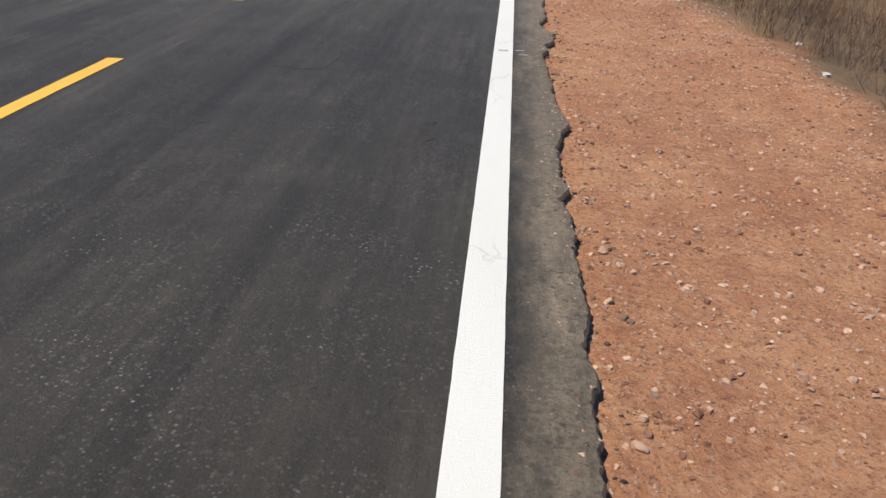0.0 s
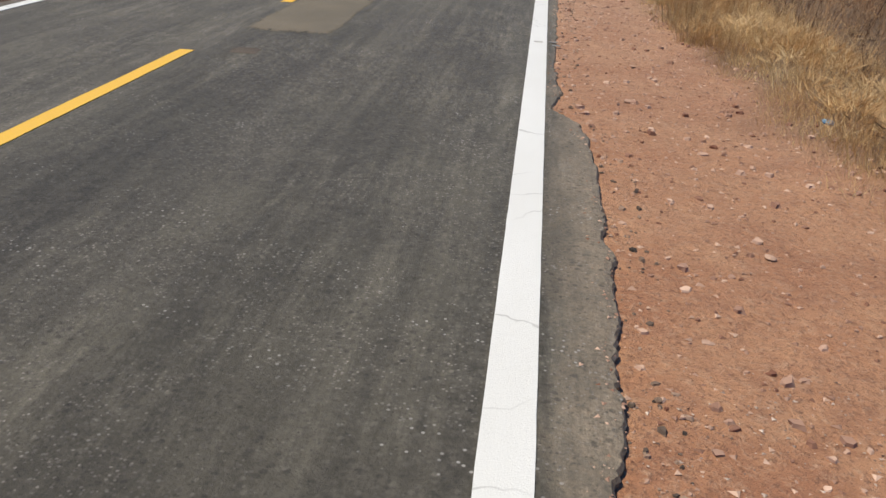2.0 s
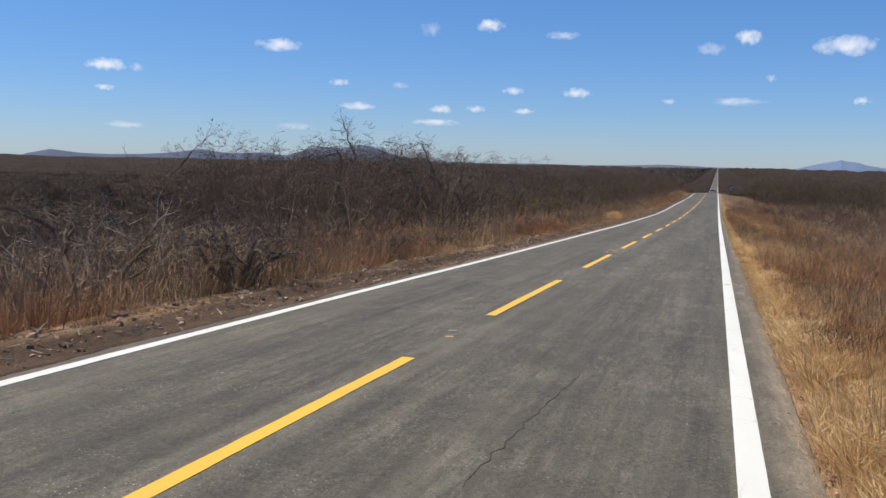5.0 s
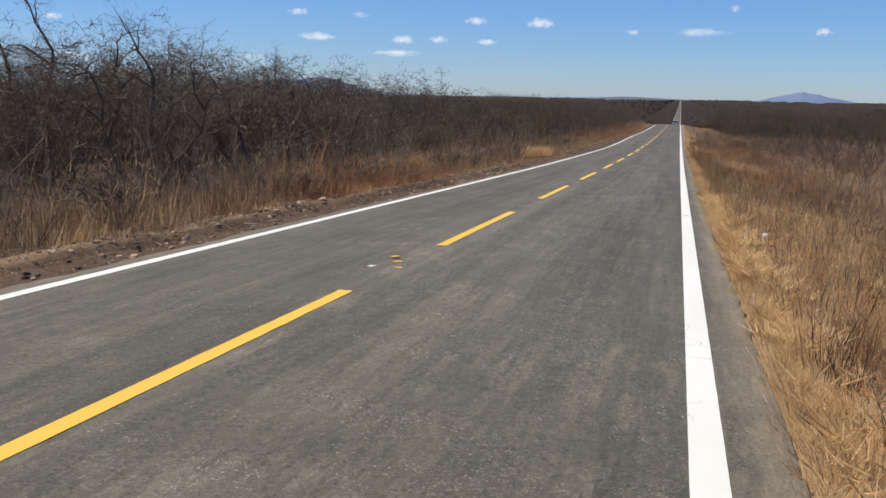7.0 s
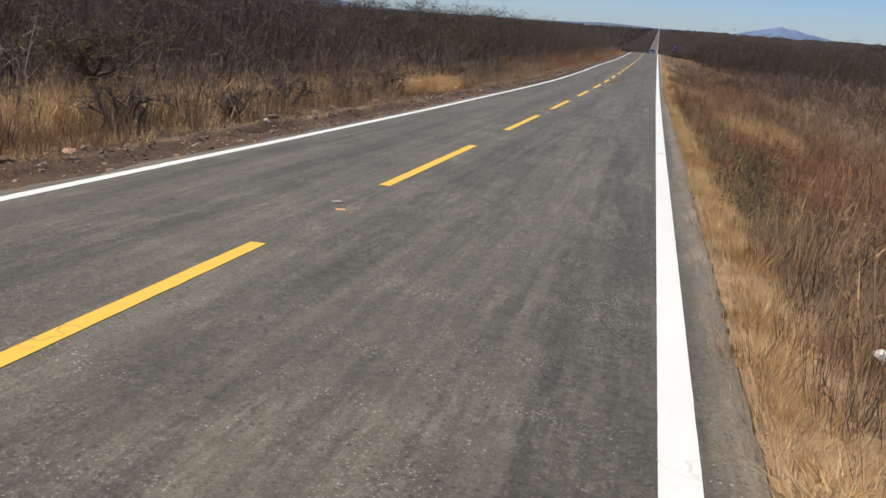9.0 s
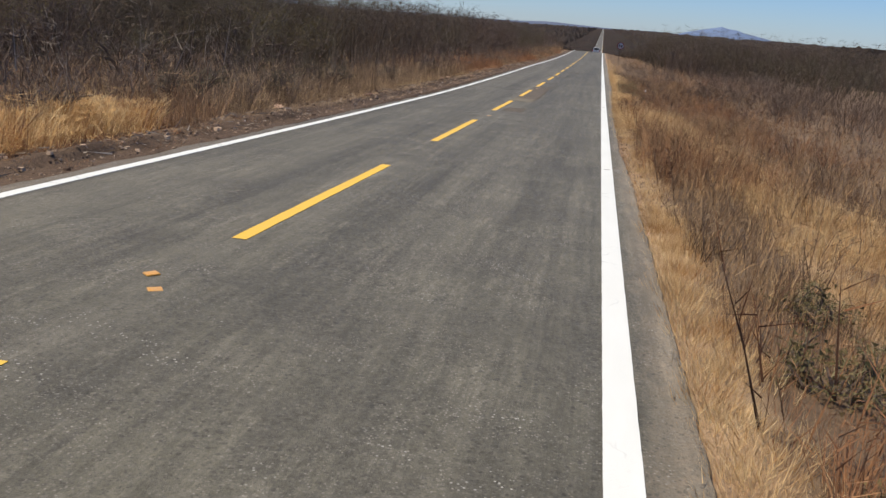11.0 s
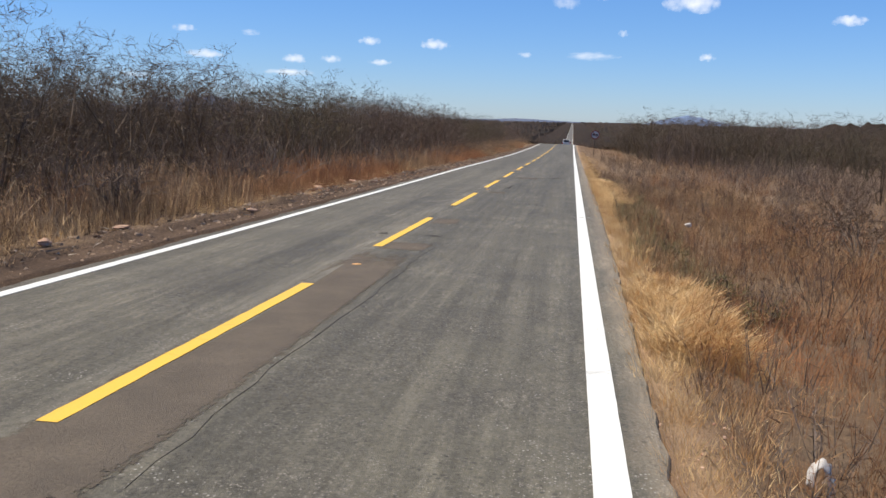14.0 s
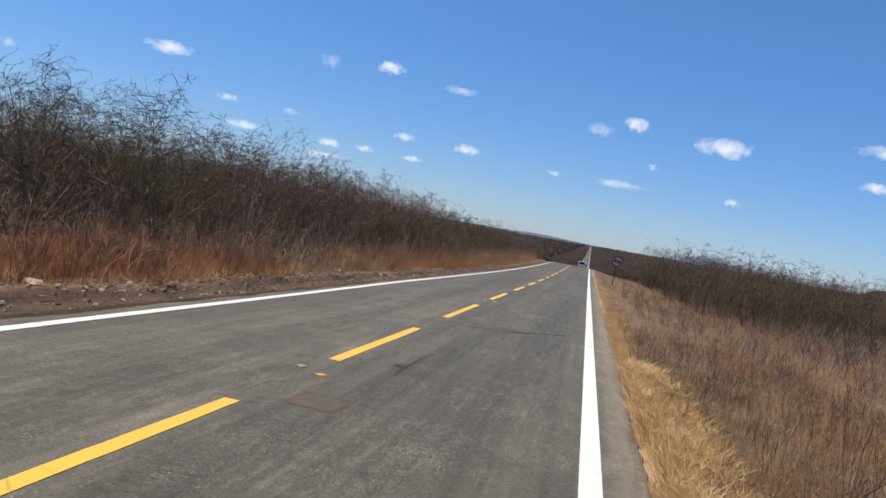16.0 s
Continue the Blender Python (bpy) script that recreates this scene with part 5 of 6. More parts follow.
flats = [stand(flat_crowned_tree(21, 4.6, 4.6, BARK, CROWN, T_FLAT, 0.0, 1.8), -22.5, 99.9, 20, 1.15),
         stand(flat_crowned_tree(22, 4.2, 5.2, BARK, CROWN, T_FLAT, 0.04, 2.3), -25.5, 121.0, 70, 1.15),
         stand(flat_crowned_tree(23, 3.6, 4.0, BARK, CROWN, "broad thorn tree with a dull olive crown in russet grass", 0.35, 2.2), -12.6, 123.5, 130, 1.0),
         stand(flat_crowned_tree(24, 3.8, 3.4, BARK_PALE, CROWN, "crooked grey thorn tree with wide bare limbs", 0.02, 1.6), -15.5, 82.0, 10, 1.1)]
for n_, (k, x, y, s) in enumerate([(0, -17.5, 86.5, .95), (3, -19.5, 92, 1.0), (1, -19, 104, .9), (0, -24, 110, 1.0), (2, -17, 113.5, .95), (1, -16, 133, .9), (0, -15.5, 142, .85), (2, -14.2, 148, .85), (1, -15.0, 155, .9), (2, -13.8, 161, .9), (0, -15.2, 168, .9), (1, -14.5, 176, .95), (2, -14.0, 186, .95), (3, -14.5, 196, .95), (1, -14, 208, 1.0),
                                   (0, -14.5, 222, 1.0), (3, -20, 76, 1.0), (1, 30, 190, .9), (0, 37, 165, .95), (2, 24, 208, .85), (1, 19, 226, .8), (0, 34, 232, .95)]):
    again(flats[k], x, y, (n_ * 83) % 360, s)
stand(flat_crowned_tree(25, 1.9, 1.9, BARK, CROWN, "small thorn tree with sparse yellow-green leaves beside the berm", 0.28, 1.5), -8.9, 85.0, 0, 1.0)
low = stand(bare_tree(6, 2.0, 8, 0.32, BARK_PALE, TWIG, 5, "bare grey many-stemmed bush standing above dry weeds", 0, 0.42), 5.2, 135.0, 0)
for n_, (x, y, s) in enumerate([(6.8, 136.2, 0.95), (4.9, 138.5, 0.6), (9.5, 140, 0.9), (8.0, 133, 0.7), (11, 146, 1.0), (7.5, 150, 0.8), (9, 30, 1.0), (11.5, 36, 1.1), (12, 60, 0.9), (10, 84, 0.8), (12, 108, 0.9), (9.5, 120, 0.75)]):
    again(low, x, y, n_ * 51, s)
bushy = stand(bare_tree(7, 1.5, 9, 0.32, BARK, CROWN, 9, "low dry bush at the verge"), -7.85, 50.2, 0, 1.35)
for n_, (x, y, s) in enumerate([(-7.6, 37.5, 0.5), (-8.2, 61, 0.8), (-8.0, 72, 0.7), (-8.4, 103, 0.9), (-8.3, 124, 0.8), (-8.6, 140.5, 1.0), (-8.2, 149, 0.8), (-8.0, 84.2, .9), (-7.9, 87.6, .75), (-8.3, 90.8, 1.0), (-8.0, 94.2, .8), (-8.2, 98.3, 1.05), (-8.5, 108, 1.1), (-8.3, 112, .95), (-8.6, 117, 1.2), (-8.2, 76, .9), (-8.4, 66, 1.0), (-8.0, 57.5, .9), (-8.6, 133, 1.1), (-8.4, 158, 1.0)]):
    again(bushy, x, y, n_ * 77, s)

green = stand(bare_tree(8, 0.62, 8, 0.8, BARK, OLIVE, 5, "low dull-green bush among straw at the verge", 0.9), 1.45, 88.3, 0, 1.2)
for n_, (x, y, s) in enumerate([(1.0, 83.6, 0.7), (1.15, 84.6, 0.9), (1.05, 85.4, 0.8), (1.25, 86.2, 1.0), (1.1, 87.8, 0.8), (1.15, 90.8, 0.9), (1.3, 92.0, 0.8), (1.1, 94.5, 0.6), (1.4, 126.5, 0.6), (1.55, 128.4, 0.7), (1.4, 130, 0.55), (1.8, 127.3, 0.6), (1.3, 87.0, 0.9), (1.7, 89.6, 1.1), (1.35, 96.5, 0.9), (1.6, 98.2, 0.8), (1.3, 49.5, 0.7), (1.35, 137, 0.7), (1.6, 142, 0.8), (1.3, 131.5, 0.6)]):
    again(green, x, y, n_ * 61, s)


def fallen_branch(x, y, turn, length, rise):
    root = tagged(new("fallen_branch"), "bleached fallen branch lying in the grass", "branch", "fallen branches")
    root.matrix_basis = pose(x, y, float(ground(x, y)), 0, 0, turn)
    bm = bmesh.new()
    pts = [Vector((length * k / 6, 0.08 * math.sin(k * 1.7), 0.02 + rise * k / 6 + 0.05 * math.sin(k * 2.3))) for k in range(7)]
    tube(bm, pts, [0.02 * (1 - 0.12 * k) for k in range(7)], 5)
    part("limb", bm, BARK_PALE, root)
    for k in (2, 3, 5):
        q, s = pts[k], (-1) ** k
        for a, e, rad in ((Vector((0.3, 0.25 * s, 0.16)), Vector((0.62, 0.35 * s, 0.24)), 0.010), (Vector((0.1, -0.08 * s, 0.2)), Vector((0.26, -0.2 * s, 0.36)), 0.007)):
            bm = bmesh.new()
            tube(bm, [q, q + a, q + e], [rad, rad * 0.7, rad * 0.3], 4)
            part("side_branch", bm, BARK_PALE, root)


fallen_branch(-8.4, 73.4, 62, 2.6, 0.75)
fallen_branch(-7.9, 77.0, 40, 1.6, 0.35)
fallen_branch(-7.75, 47.7, 75, 0.45, 1.15)
fallen_branch(-8.6, 141.5, 30, 1.6, 0.9)

# ---- stones ----


def stone(name, x, y, size, seed, material, label, category="stone", group="", flat=0.55, z=None):
    r = np.random.RandomState(seed)
    bm = bmesh.new()
    bmesh.ops.create_icosphere(bm, subdivisions=2, radius=0.5)
    ph = r.uniform(0, 6, 6)
    for v in bm.verts:
        c = v.co
        k = 1 + 0.22 * math.sin(3.1 * c.x + ph[0]) * math.sin(4.2 * c.y + ph[1]) + 0.18 * math.sin(6.3 * c.z + ph[2] + 3 * c.x) + r.uniform(-0.13, 0.13)
        v.co = Vector((c.x * size[0] * k, c.y * size[1] * k, c.z * size[2] * k))
    me = bpy.data.meshes.new(name)
    bm.to_mesh(me), bm.free()
    me.materials.append(material)
    ob = new(name, me)
    ob.matrix_basis = pose(x, y, (float(ground(x, y)) if z is None else z) + size[2] * 0.3, 0, 0, r.uniform(0, 360))
    return tagged(ob, label, category, group)


ROCKS = [(-7.34, 54.5, .42), (-7.0, 33.9, .3), (-6.83, 36.8, .26), (-7.1, 44.9, .3), (-6.4, 40.1, .25), (-7.25, 45.6, .3), (-7.42, 46.7, .34), (-7.8, 96.4, .4), (-7.6, 100.4, .4), (-7.05, 80.5, .3), (-7.5, 90.6, .36), (-7.0, 81.6, .36),
         (-6.85, 87.0, .32), (-7.4, 94.6, .36), (-7.5, 91.7, .34), (-7.3, 97.2, .42), (-7.35, 99.9, .3), (-7.4, 110.1, .4), (-6.95, 116.3, .34), (-7.05, 118.9, .3), (-6.9, 128.1, .32), (-7.08, 119.7, .34), (-6.6, 122.4, .2), (-7.0, 130.2, .32),
         (-6.95, 140, .34), (-7.1, 140.9, .4), (-6.5, 134.3, .3), (-7.5, 159.6, .4), (-7.3, 145.4, .4), (-7.2, 159, .36), (-6.6, 147.8, .26), (-7.7, 180.6, .5), (-6.9, 60.5, .25), (-7.1, 64.2, .3), (-6.8, 70.3, .25), (-7.2, 103.5, .3), (-6.9, 150.8, .3)]
for k, (x, y, s) in enumerate(ROCKS):
    stone("rock", x, y, (s * 0.8, s * 0.52, s * 0.30), 100 + k, STONE if k % 3 else STONE_DARK, "angular pale rock on the verge berm" if k % 3 else "angular brown rock on the verge berm", "rock", "rocks on the verge")
for k, (x, y, s) in enumerate([(.54, 3.69, .085), (.60, 3.55, .06), (.52, 2.2, .08), (.76, 13.05, .12), (.96, 13.08, .13), (1.38, 13.54, .10), (1.3, 5.2, .07), (1.05, 4.3, .06), (.85, 8.9, .08), (1.6, 9.5, .07), (1.1, 16.2, .08), (1.4, 19.5, .07),
                               (.9, 22.4, .09), (.75, 21.0, .12), (.62, 20.6, .10), (.7, 26.4, .09), (.9, 28.8, .07), (1.2, 18.1, .08), (.85, 15.3, .06), (.75, 17.2, .07)]):
    stone("stone", x, y, (s * 0.75, s * 0.5, s * 0.28), 200 + k, STONE, "pale flat stone on the red gravel shoulder", "stone", "stones on the shoulder")


GRIT = plant_mat("grit", [(0.10, 0.055, 0.04), (0.30, 0.15, 0.09), (0.52, 0.30, 0.19), (0.66, 0.46, 0.33), (0.74, 0.60, 0.47)], rough=0.95)
PALE_RUBBLE = plant_mat("pale_rubble", [(0.26, 0.19, 0.14), (0.40, 0.31, 0.23), (0.52, 0.43, 0.34), (0.62, 0.54, 0.45)], rough=0.95)
CRUMBS = plant_mat("asphalt_crumbs", [(0.05, 0.042, 0.035), (0.12, 0.095, 0.075), (0.26, 0.19, 0.14), (0.42, 0.29, 0.20)], rough=0.95)
CLOD = plant_mat("clods", [(0.06, 0.036, 0.025), (0.13, 0.074, 0.046), (0.20, 0.115, 0.07), (0.28, 0.175, 0.11), (0.46, 0.335, 0.23)], rough=0.95)


def pebbles(name, n, sampler, low, high, seed, label, material=GRAVEL, blocky=True):
    r = np.random.RandomState(seed)
    p = sampler(r, n)
    n = len(p)
    s = low * np.power(high / low, np.power(r.uniform(0, 1, n), 2.2))
    base = np.array([(1, 0, 0), (-.5, .87, 0), (-.5, -.87, 0), (.1, .1, .7), (0, 0, -.6)], float)
    f = np.array([(0, 1, 3), (1, 2, 3), (2, 0, 3), (1, 0, 4), (2, 1, 4), (0, 2, 4)])
    if blocky:
        ring = [(math.cos(6.283 * k / 5), math.sin(6.283 * k / 5)) for k in range(5)]
        base = np.array([(0.9 * c, 0.7 * d, -0.5) for c, d in ring] + [(0.62 * c + 0.1, 0.5 * d, 0.5) for c, d in ring], float)
        f = np.array([q for k in range(5) for q in ((k, (k + 1) % 5, 5 + (k + 1) % 5), (k, 5 + (k + 1) % 5, 5 + k))] + [(5, 6, 7), (5, 7, 8), (5, 8, 9)])
    nv = len(base)
    a = r.uniform(0, 6.283, n)
    sh = base[None] * r.uniform(0.55, 1.35, (n, nv, 3)) * s[:, None, None]
    sh[..., 2] *= 0.6
    x = np.cos(a)[:, None] * sh[..., 0] - np.sin(a)[:, None] * sh[..., 1] + p[:, 0:1]
    y = np.sin(a)[:, None] * sh[..., 0] + np.cos(a)[:, None] * sh[..., 1] + p[:, 1:2]
    z = sh[..., 2] + p[:, 2:3] + 0.1 * s[:, None]
    ob = tri_mesh(name, np.stack([x, y, z], -1).reshape(-1, 3), (f[None] + (np.arange(n) * nv)[:, None, None]).reshape(-1, 3), material)
    return tagged(ob, label, "gravel", kind="stuff")


pebbles("gravel", 17000, lambda r, n: strew(r, n, lambda y: right_edge(y) + 0.01, dirt_rim, 1, 46), 0.004, 0.026, 5, "loose reddish gravel strewn over the shoulder", blocky=False)
pebbles("gravel", 16000, lambda r, n: strew(r, n, lambda y: right_edge(y) + 0.01, dirt_rim, 1.2, 17), 0.004, 0.012, 29, "fine pale and dark grit on the red shoulder", GRIT, blocky=False)
pebbles("gravel", 9000, lambda r, n: strew(r, n, lambda y: right_edge(y) + 0.01, dirt_rim, 1.5, 16), 0.006, 0.030, 15, "loose stones and crumbs on the red shoulder")
pebbles("gravel", 2600, lambda r, n: strew(r, n, lambda y: right_edge(y) + 0.02, lambda y: dirt_rim(y) + 0.2, 12, 48), 0.012, 0.05, 9, "coarse stones and clods on the shoulder")
pebbles("gravel", 9000, lambda r, n: strew(r, n, -7.5, -6.1, 20, 200), 0.012, 0.075, 6, "earth clods and rubble along the verge berm", CLOD)
pebbles("gravel", 3400, lambda r, n: strew(r, n, -7.3, -6.4, 22, 190, clumps(2.1, 44, 0.25)), 0.02, 0.085, 26, "broken slabs and dark clods heaped on the berm", CLOD)
pebbles("gravel", 1000, lambda r, n: strew(r, n, -7.4, -6.55, 22, 190, clumps(3.1, 45, 0.2)), 0.02, 0.085, 27, "pale angular stones scattered on the berm", PALE_RUBBLE)
pebbles("gravel", 1500, lambda r, n: strew(r, n, lambda y: right_edge(y) + 0.01, lambda y: right_edge(y) + 0.22, 1, 46), 0.007, 0.030, 28, "broken asphalt crumbs along the crumbling edge", CRUMBS)


def on_edge(r, n):
    q = strew(r, n, lambda y: right_edge(y) - 0.16, right_edge, 1, 46, lambda x, y: ease(x - right_edge(y), -0.16, 0.02) * (0.35 + 0.65 * ease(wave(x, y, 88, 2.0), -0.2, 0.4)))
    q[:, 2] = prof(q[:, 1]) - 0.004 - 0.012 * ease(q[:, 0] - right_edge(q[:, 1]), -0.05, 0)
    return q


pebbles("gravel", 7000, on_edge, 0.003, 0.016, 10, "sand and grit spilled over the asphalt edge", blocky=False)
pebbles("gravel", 2600, lambda r, n: strew(r, n, lambda y: right_rim(y) + 0.0, lambda y: right_rim(y) + 0.45, 101, 117), 0.006, 0.035, 12, "crumbled clay and rubble at the asphalt edge", CLOD)
pebbles("gravel", 1200, lambda r, n: strew(r, n, right_rim, lambda y: right_rim(y) + 0.5, 100, 160), 0.008, 0.03, 8, "loose gravel at the asphalt edge")

# ---- road studs, litter ----
PLASTIC = surface("dirty_white_plastic", (0.72, 0.71, 0.67), (0.58, 0.56, 0.5), 8, 50, 0.3, 0.5)
ORANGE = surface("amber_plastic", (0.72, 0.36, 0.07), (0.62, 0.34, 0.12), 12, 60, 0.3, 0.4)
GLUE = surface("grey_adhesive", (0.36, 0.345, 0.31), (0.25, 0.24, 0.215), 12, 60, 0.4)


def slab(bm, x, y, z, w, d, h, turn=0.0, bevel=0.004):
    m = Matrix.Translation((x, y, z + h / 2)) @ Matrix.Rotation(turn, 4, "Z") @ Matrix.Diagonal((w, d, h, 1))
    vs = bmesh.ops.create_cube(bm, size=1, matrix=m)["verts"]
    es = list({e for v in vs for e in v.link_edges})
    if bevel:
        bmesh.ops.bevel(bm, geom=es, offset=bevel, segments=1, affect="EDGES")


for y in (7.93, 23.1, 39.27, 55.4, 71.72, 88.82, 104.9, 120.7, 135.9, 152.0):
    root = tagged(new("road_stud_base"), "worn pale remains of a road stud beside the edge line", "road stud", "road studs on the edge line")
    root.matrix_basis = pose(0.165, y, float(prof(y)) - 0.002)
    for dx, dy, a in ((-0.01, 0.1, 0.1), (0.02, -0.06, -0.05)):
        bm = bmesh.new()
        slab(bm, dx, dy, 0, 0.085, 0.045, 0.006, a)
        part("pad", bm, GLUE, root)
    bm = bmesh.new()
    slab(bm, -0.165, 0.05, 0.006, 0.09, 0.06, 0.004, 0.1, 0.002)
    part("footprint", bm, surface("stud_print", (0.55, 0.54, 0.5), (0.42, 0.41, 0.38), 20, 80, 0.4), root)
for k, y in enumerate((15.0, 31.1, 47.1, 63.8, 80.4, 96.4, 112.9, 128.2, 143.5, 159)):
    root = tagged(new("broken_road_stud"), "broken amber road stud pieces on the centre line", "road stud", "broken studs on the centre line")
    x = float(np.interp(y, CY, XC)) - 0.08
    root.matrix_basis = pose(x, y, float(surf_z(x, y)) - 0.001, 0, 0, k * 7)
    for i, (dx, dy, c) in enumerate(((0.0, -0.3, ORANGE), (0.02, 0.05, ORANGE if k % 2 else GLUE), (0.0, 0.36, ORANGE), (-0.28, -0.2, PLASTIC))[: 4 if k in (1, 3) else (1 if k in (6, 7) else 2)]):
        bm = bmesh.new()
        slab(bm, dx, dy, 0, 0.095, 0.085 - 0.02 * (i == 3), 0.013, 0.3 * i)
        part("fragment", bm, c, root)


def crumple(name, x, y, size, seed, material, label, category, up=0.0):
    ob = stone(name, x, y, size, seed, material, label, category, z=float(ground(x, y)) + up)
    return ob


RAG = surface("grimy_white_cloth", (0.70, 0.68, 0.63), (0.55, 0.52, 0.47), 10, 60, 0.3, 0.8)
crumple("plastic_bag", 1.25, 77.9, (.16, .12, .10), 1, RAG, "crumpled white plastic bag caught in weeds", "litter", 0.15)
crumple("plastic_bag", 1.6, 111.2, (.07, .06, .05), 2, RAG, "scrap of white plastic in dry grass", "litter", 0.2)
def draped_rag(x, y, length, width, top):
    """A limp cloth folded over weed stalks, its ends hanging to different depths."""
    r = np.random.RandomState(3)
    bm = bmesh.new()
    rows = []
    for i in range(15):
        t = i / 14
        a = math.pi * (0.02 + 1.05 * t)
        wide = width * (0.55 + 0.45 * math.sin(math.pi * t)) * r.uniform(0.85, 1.1)
        row = []
        for k in range(7):
            u = k / 6 - 0.5
            fold = 0.012 * math.sin(9 * u + 5 * t) + r.normal(0, 0.004)
            row.append(bm.verts.new((-0.5 * length * math.cos(a) + fold, wide * u + 0.02 * math.sin(4 * t), max(0.0, top * math.sin(a)) * (1 - 0.25 * abs(u)) - 0.06 * (t > 0.9) + fold)))
        rows.append(row)
    for a_row, b_row in zip(rows, rows[1:]):
        for k in range(6):
            bm.faces.new((a_row[k], a_row[k + 1], b_row[k + 1], b_row[k]))
    me = bpy.data.meshes.new("rag")
    bm.to_mesh(me)
    bm.free()
    me.materials.append(RAG)
    me.shade_smooth()
    ob = tagged(new("rag", me), "white rag hanging in dry weeds", "litter")
    thick = ob.modifiers.new("cloth", "SOLIDIFY")
    thick.thickness = 0.006
    ob.matrix_basis = pose(x, y, float(ground(x, y)) + 0.05, 0, 0, 20)


draped_rag(1.05, 122.4, 0.10, 0.06, 0.13)
crumple("paper_cup", 2.08, 135.4, (.13, .09, .08), 4, RAG, "crushed white cup lying on dry weeds", "litter", 0.25)
crumple("paper_scrap", 1.1, 68.5, (.1, .1, .14), 5, PLASTIC, "pale paper scrap among straw", "litter", 0.12)
crumple("paper_scrap", 1.0, 71.5, (.07, .05, .05), 6, PLASTIC, "pale paper scrap among straw", "litter", 0.15)
CARD = surface("weathered_card", (0.52, 0.40, 0.30), (0.42, 0.30, 0.21), 8, 50, 0.4)


def curled_sheet(name, x, y, length, width, bend, turn, material, label, category="litter"):
    """A thin piece of card or plastic lying on the ground, its ends curled up."""
    r = np.random.RandomState(int(x * 100 + y))
    bm = bmesh.new()
    rows = []
    for i in range(9):
        u = i / 8 - 0.5
        row = [bm.verts.new((u * length, v * width * (1 + r.uniform(-0.18, 0.1)), bend * 4 * u * u + 0.008 + r.uniform(0, 0.006))) for v in (-0.5, -0.17, 0.17, 0.5)]
        rows.append(row)
    for a_row, b_row in zip(rows, rows[1:]):
        for k in range(3):
            bm.faces.new((a_row[k], b_row[k], b_row[k + 1], a_row[k + 1]))
    me = bpy.data.meshes.new(name)
    bm.to_mesh(me)
    bm.free()
    me.materials.append(material)
    ob = tagged(new(name, me), label, category)
    ob.modifiers.new("sheet", "SOLIDIFY").thickness = 0.005
    ob.matrix_basis = pose(x, y, float(ground(x, y)), 0, 0, turn)


curled_sheet("cardboard", 2.70, 14.1, 0.34, 0.16, 0.006, 4, CARD, "faded torn cardboard lying at the weeds' edge")
curled_sheet("plastic_strip", 2.50, 13.63, 0.15, 0.035, 0.025, 2, RAG, "curled white plastic strip on red gravel")
crumple("paper_scrap", 2.88, 13.33, (.06, .05, .04), 12, RAG, "white paper scrap among dark weeds", "litter", 0.01)
crumple("paper_scrap", 2.46, 12.95, (.07, .05, .03), 13, PLASTIC, "pale paper scrap at the grass edge", "litter")
crumple("paper_scrap", 2.30, 12.74, (.05, .04, .03), 14, PLASTIC, "pale paper scrap at the grass edge", "litter")
crumple("paper_scrap", 3.5, 10.6, (.14, .1, .05), 7, PLASTIC, "pale paper scrap at the grass edge", "litter")
crumple("paper_scrap", 3.1, 8.4, (.08, .08, .04), 8, PLASTIC, "pale paper scrap at the grass edge", "litter")
crumple("paper_scrap", 2.3, 21.0, (.10, .07, .05), 9, surface("blue_plastic", (.2, .4, .6), (.25, .45, .6)), "pale blue plastic scrap at the grass edge", "litter")
crumple("paper_scrap", 0.2, 88.9, (.09, .06, .02), 10, PLASTIC, "flattened white scrap on the asphalt edge", "litter", 0.055)


def bottle(x, y, tilt, turn):
    root = tagged(new("bottle"), "clear plastic bottle with yellow cap lying in weeds", "litter")
    root.matrix_basis = pose(x, y, float(ground(x, y)) + 0.12, tilt, 0, turn)
    m, nt, bs = blank("clear_plastic", 0.15, 0, 0.5)
    bs.inputs["Transmission Weight"].default_value, bs.inputs["Base Color"].default_value, bs.inputs["IOR"].default_value = 0.9, (0.85, 0.9, 0.92, 1), 1.2
    for name, rings, mat in (("body", [(0, 0.028), (0.01, 0.032), (0.13, 0.032), (0.17, 0.026), (0.2, 0.013), (0.215, 0.012)], m), ("cap", [(0.215, 0.015), (0.235, 0.015)], YELLOW_LINE)):
        bm = bmesh.new()
        tube(bm, [Vector((0.0005 * i, 0, h)) for i, (h, _) in enumerate(rings)], [q for _, q in rings], 12)
        part(name, bm, mat, root)


bottle(1.15, 108.9, 70, 30)

# ---- round sign on its post ----
SIGN_WHITE = surface("sign_white", (0.52, 0.52, 0.50), (0.45, 0.44, 0.42), 4, 40, 0.15, 0.45)
SIGN_RED = surface("sign_red", (0.22, 0.04, 0.04), (0.18, 0.045, 0.04), 4, 40, 0.2, 0.45)
SIGN_BLACK = surface("sign_black", (0.02, 0.02, 0.022), (0.03, 0.03, 0.03), 4, 40, 0.1, 0.5)
STEEL = surface("galvanised_steel", (0.30, 0.30, 0.30), (0.22, 0.21, 0.2), 5, 60, 0.3, 0.5, 0.6)


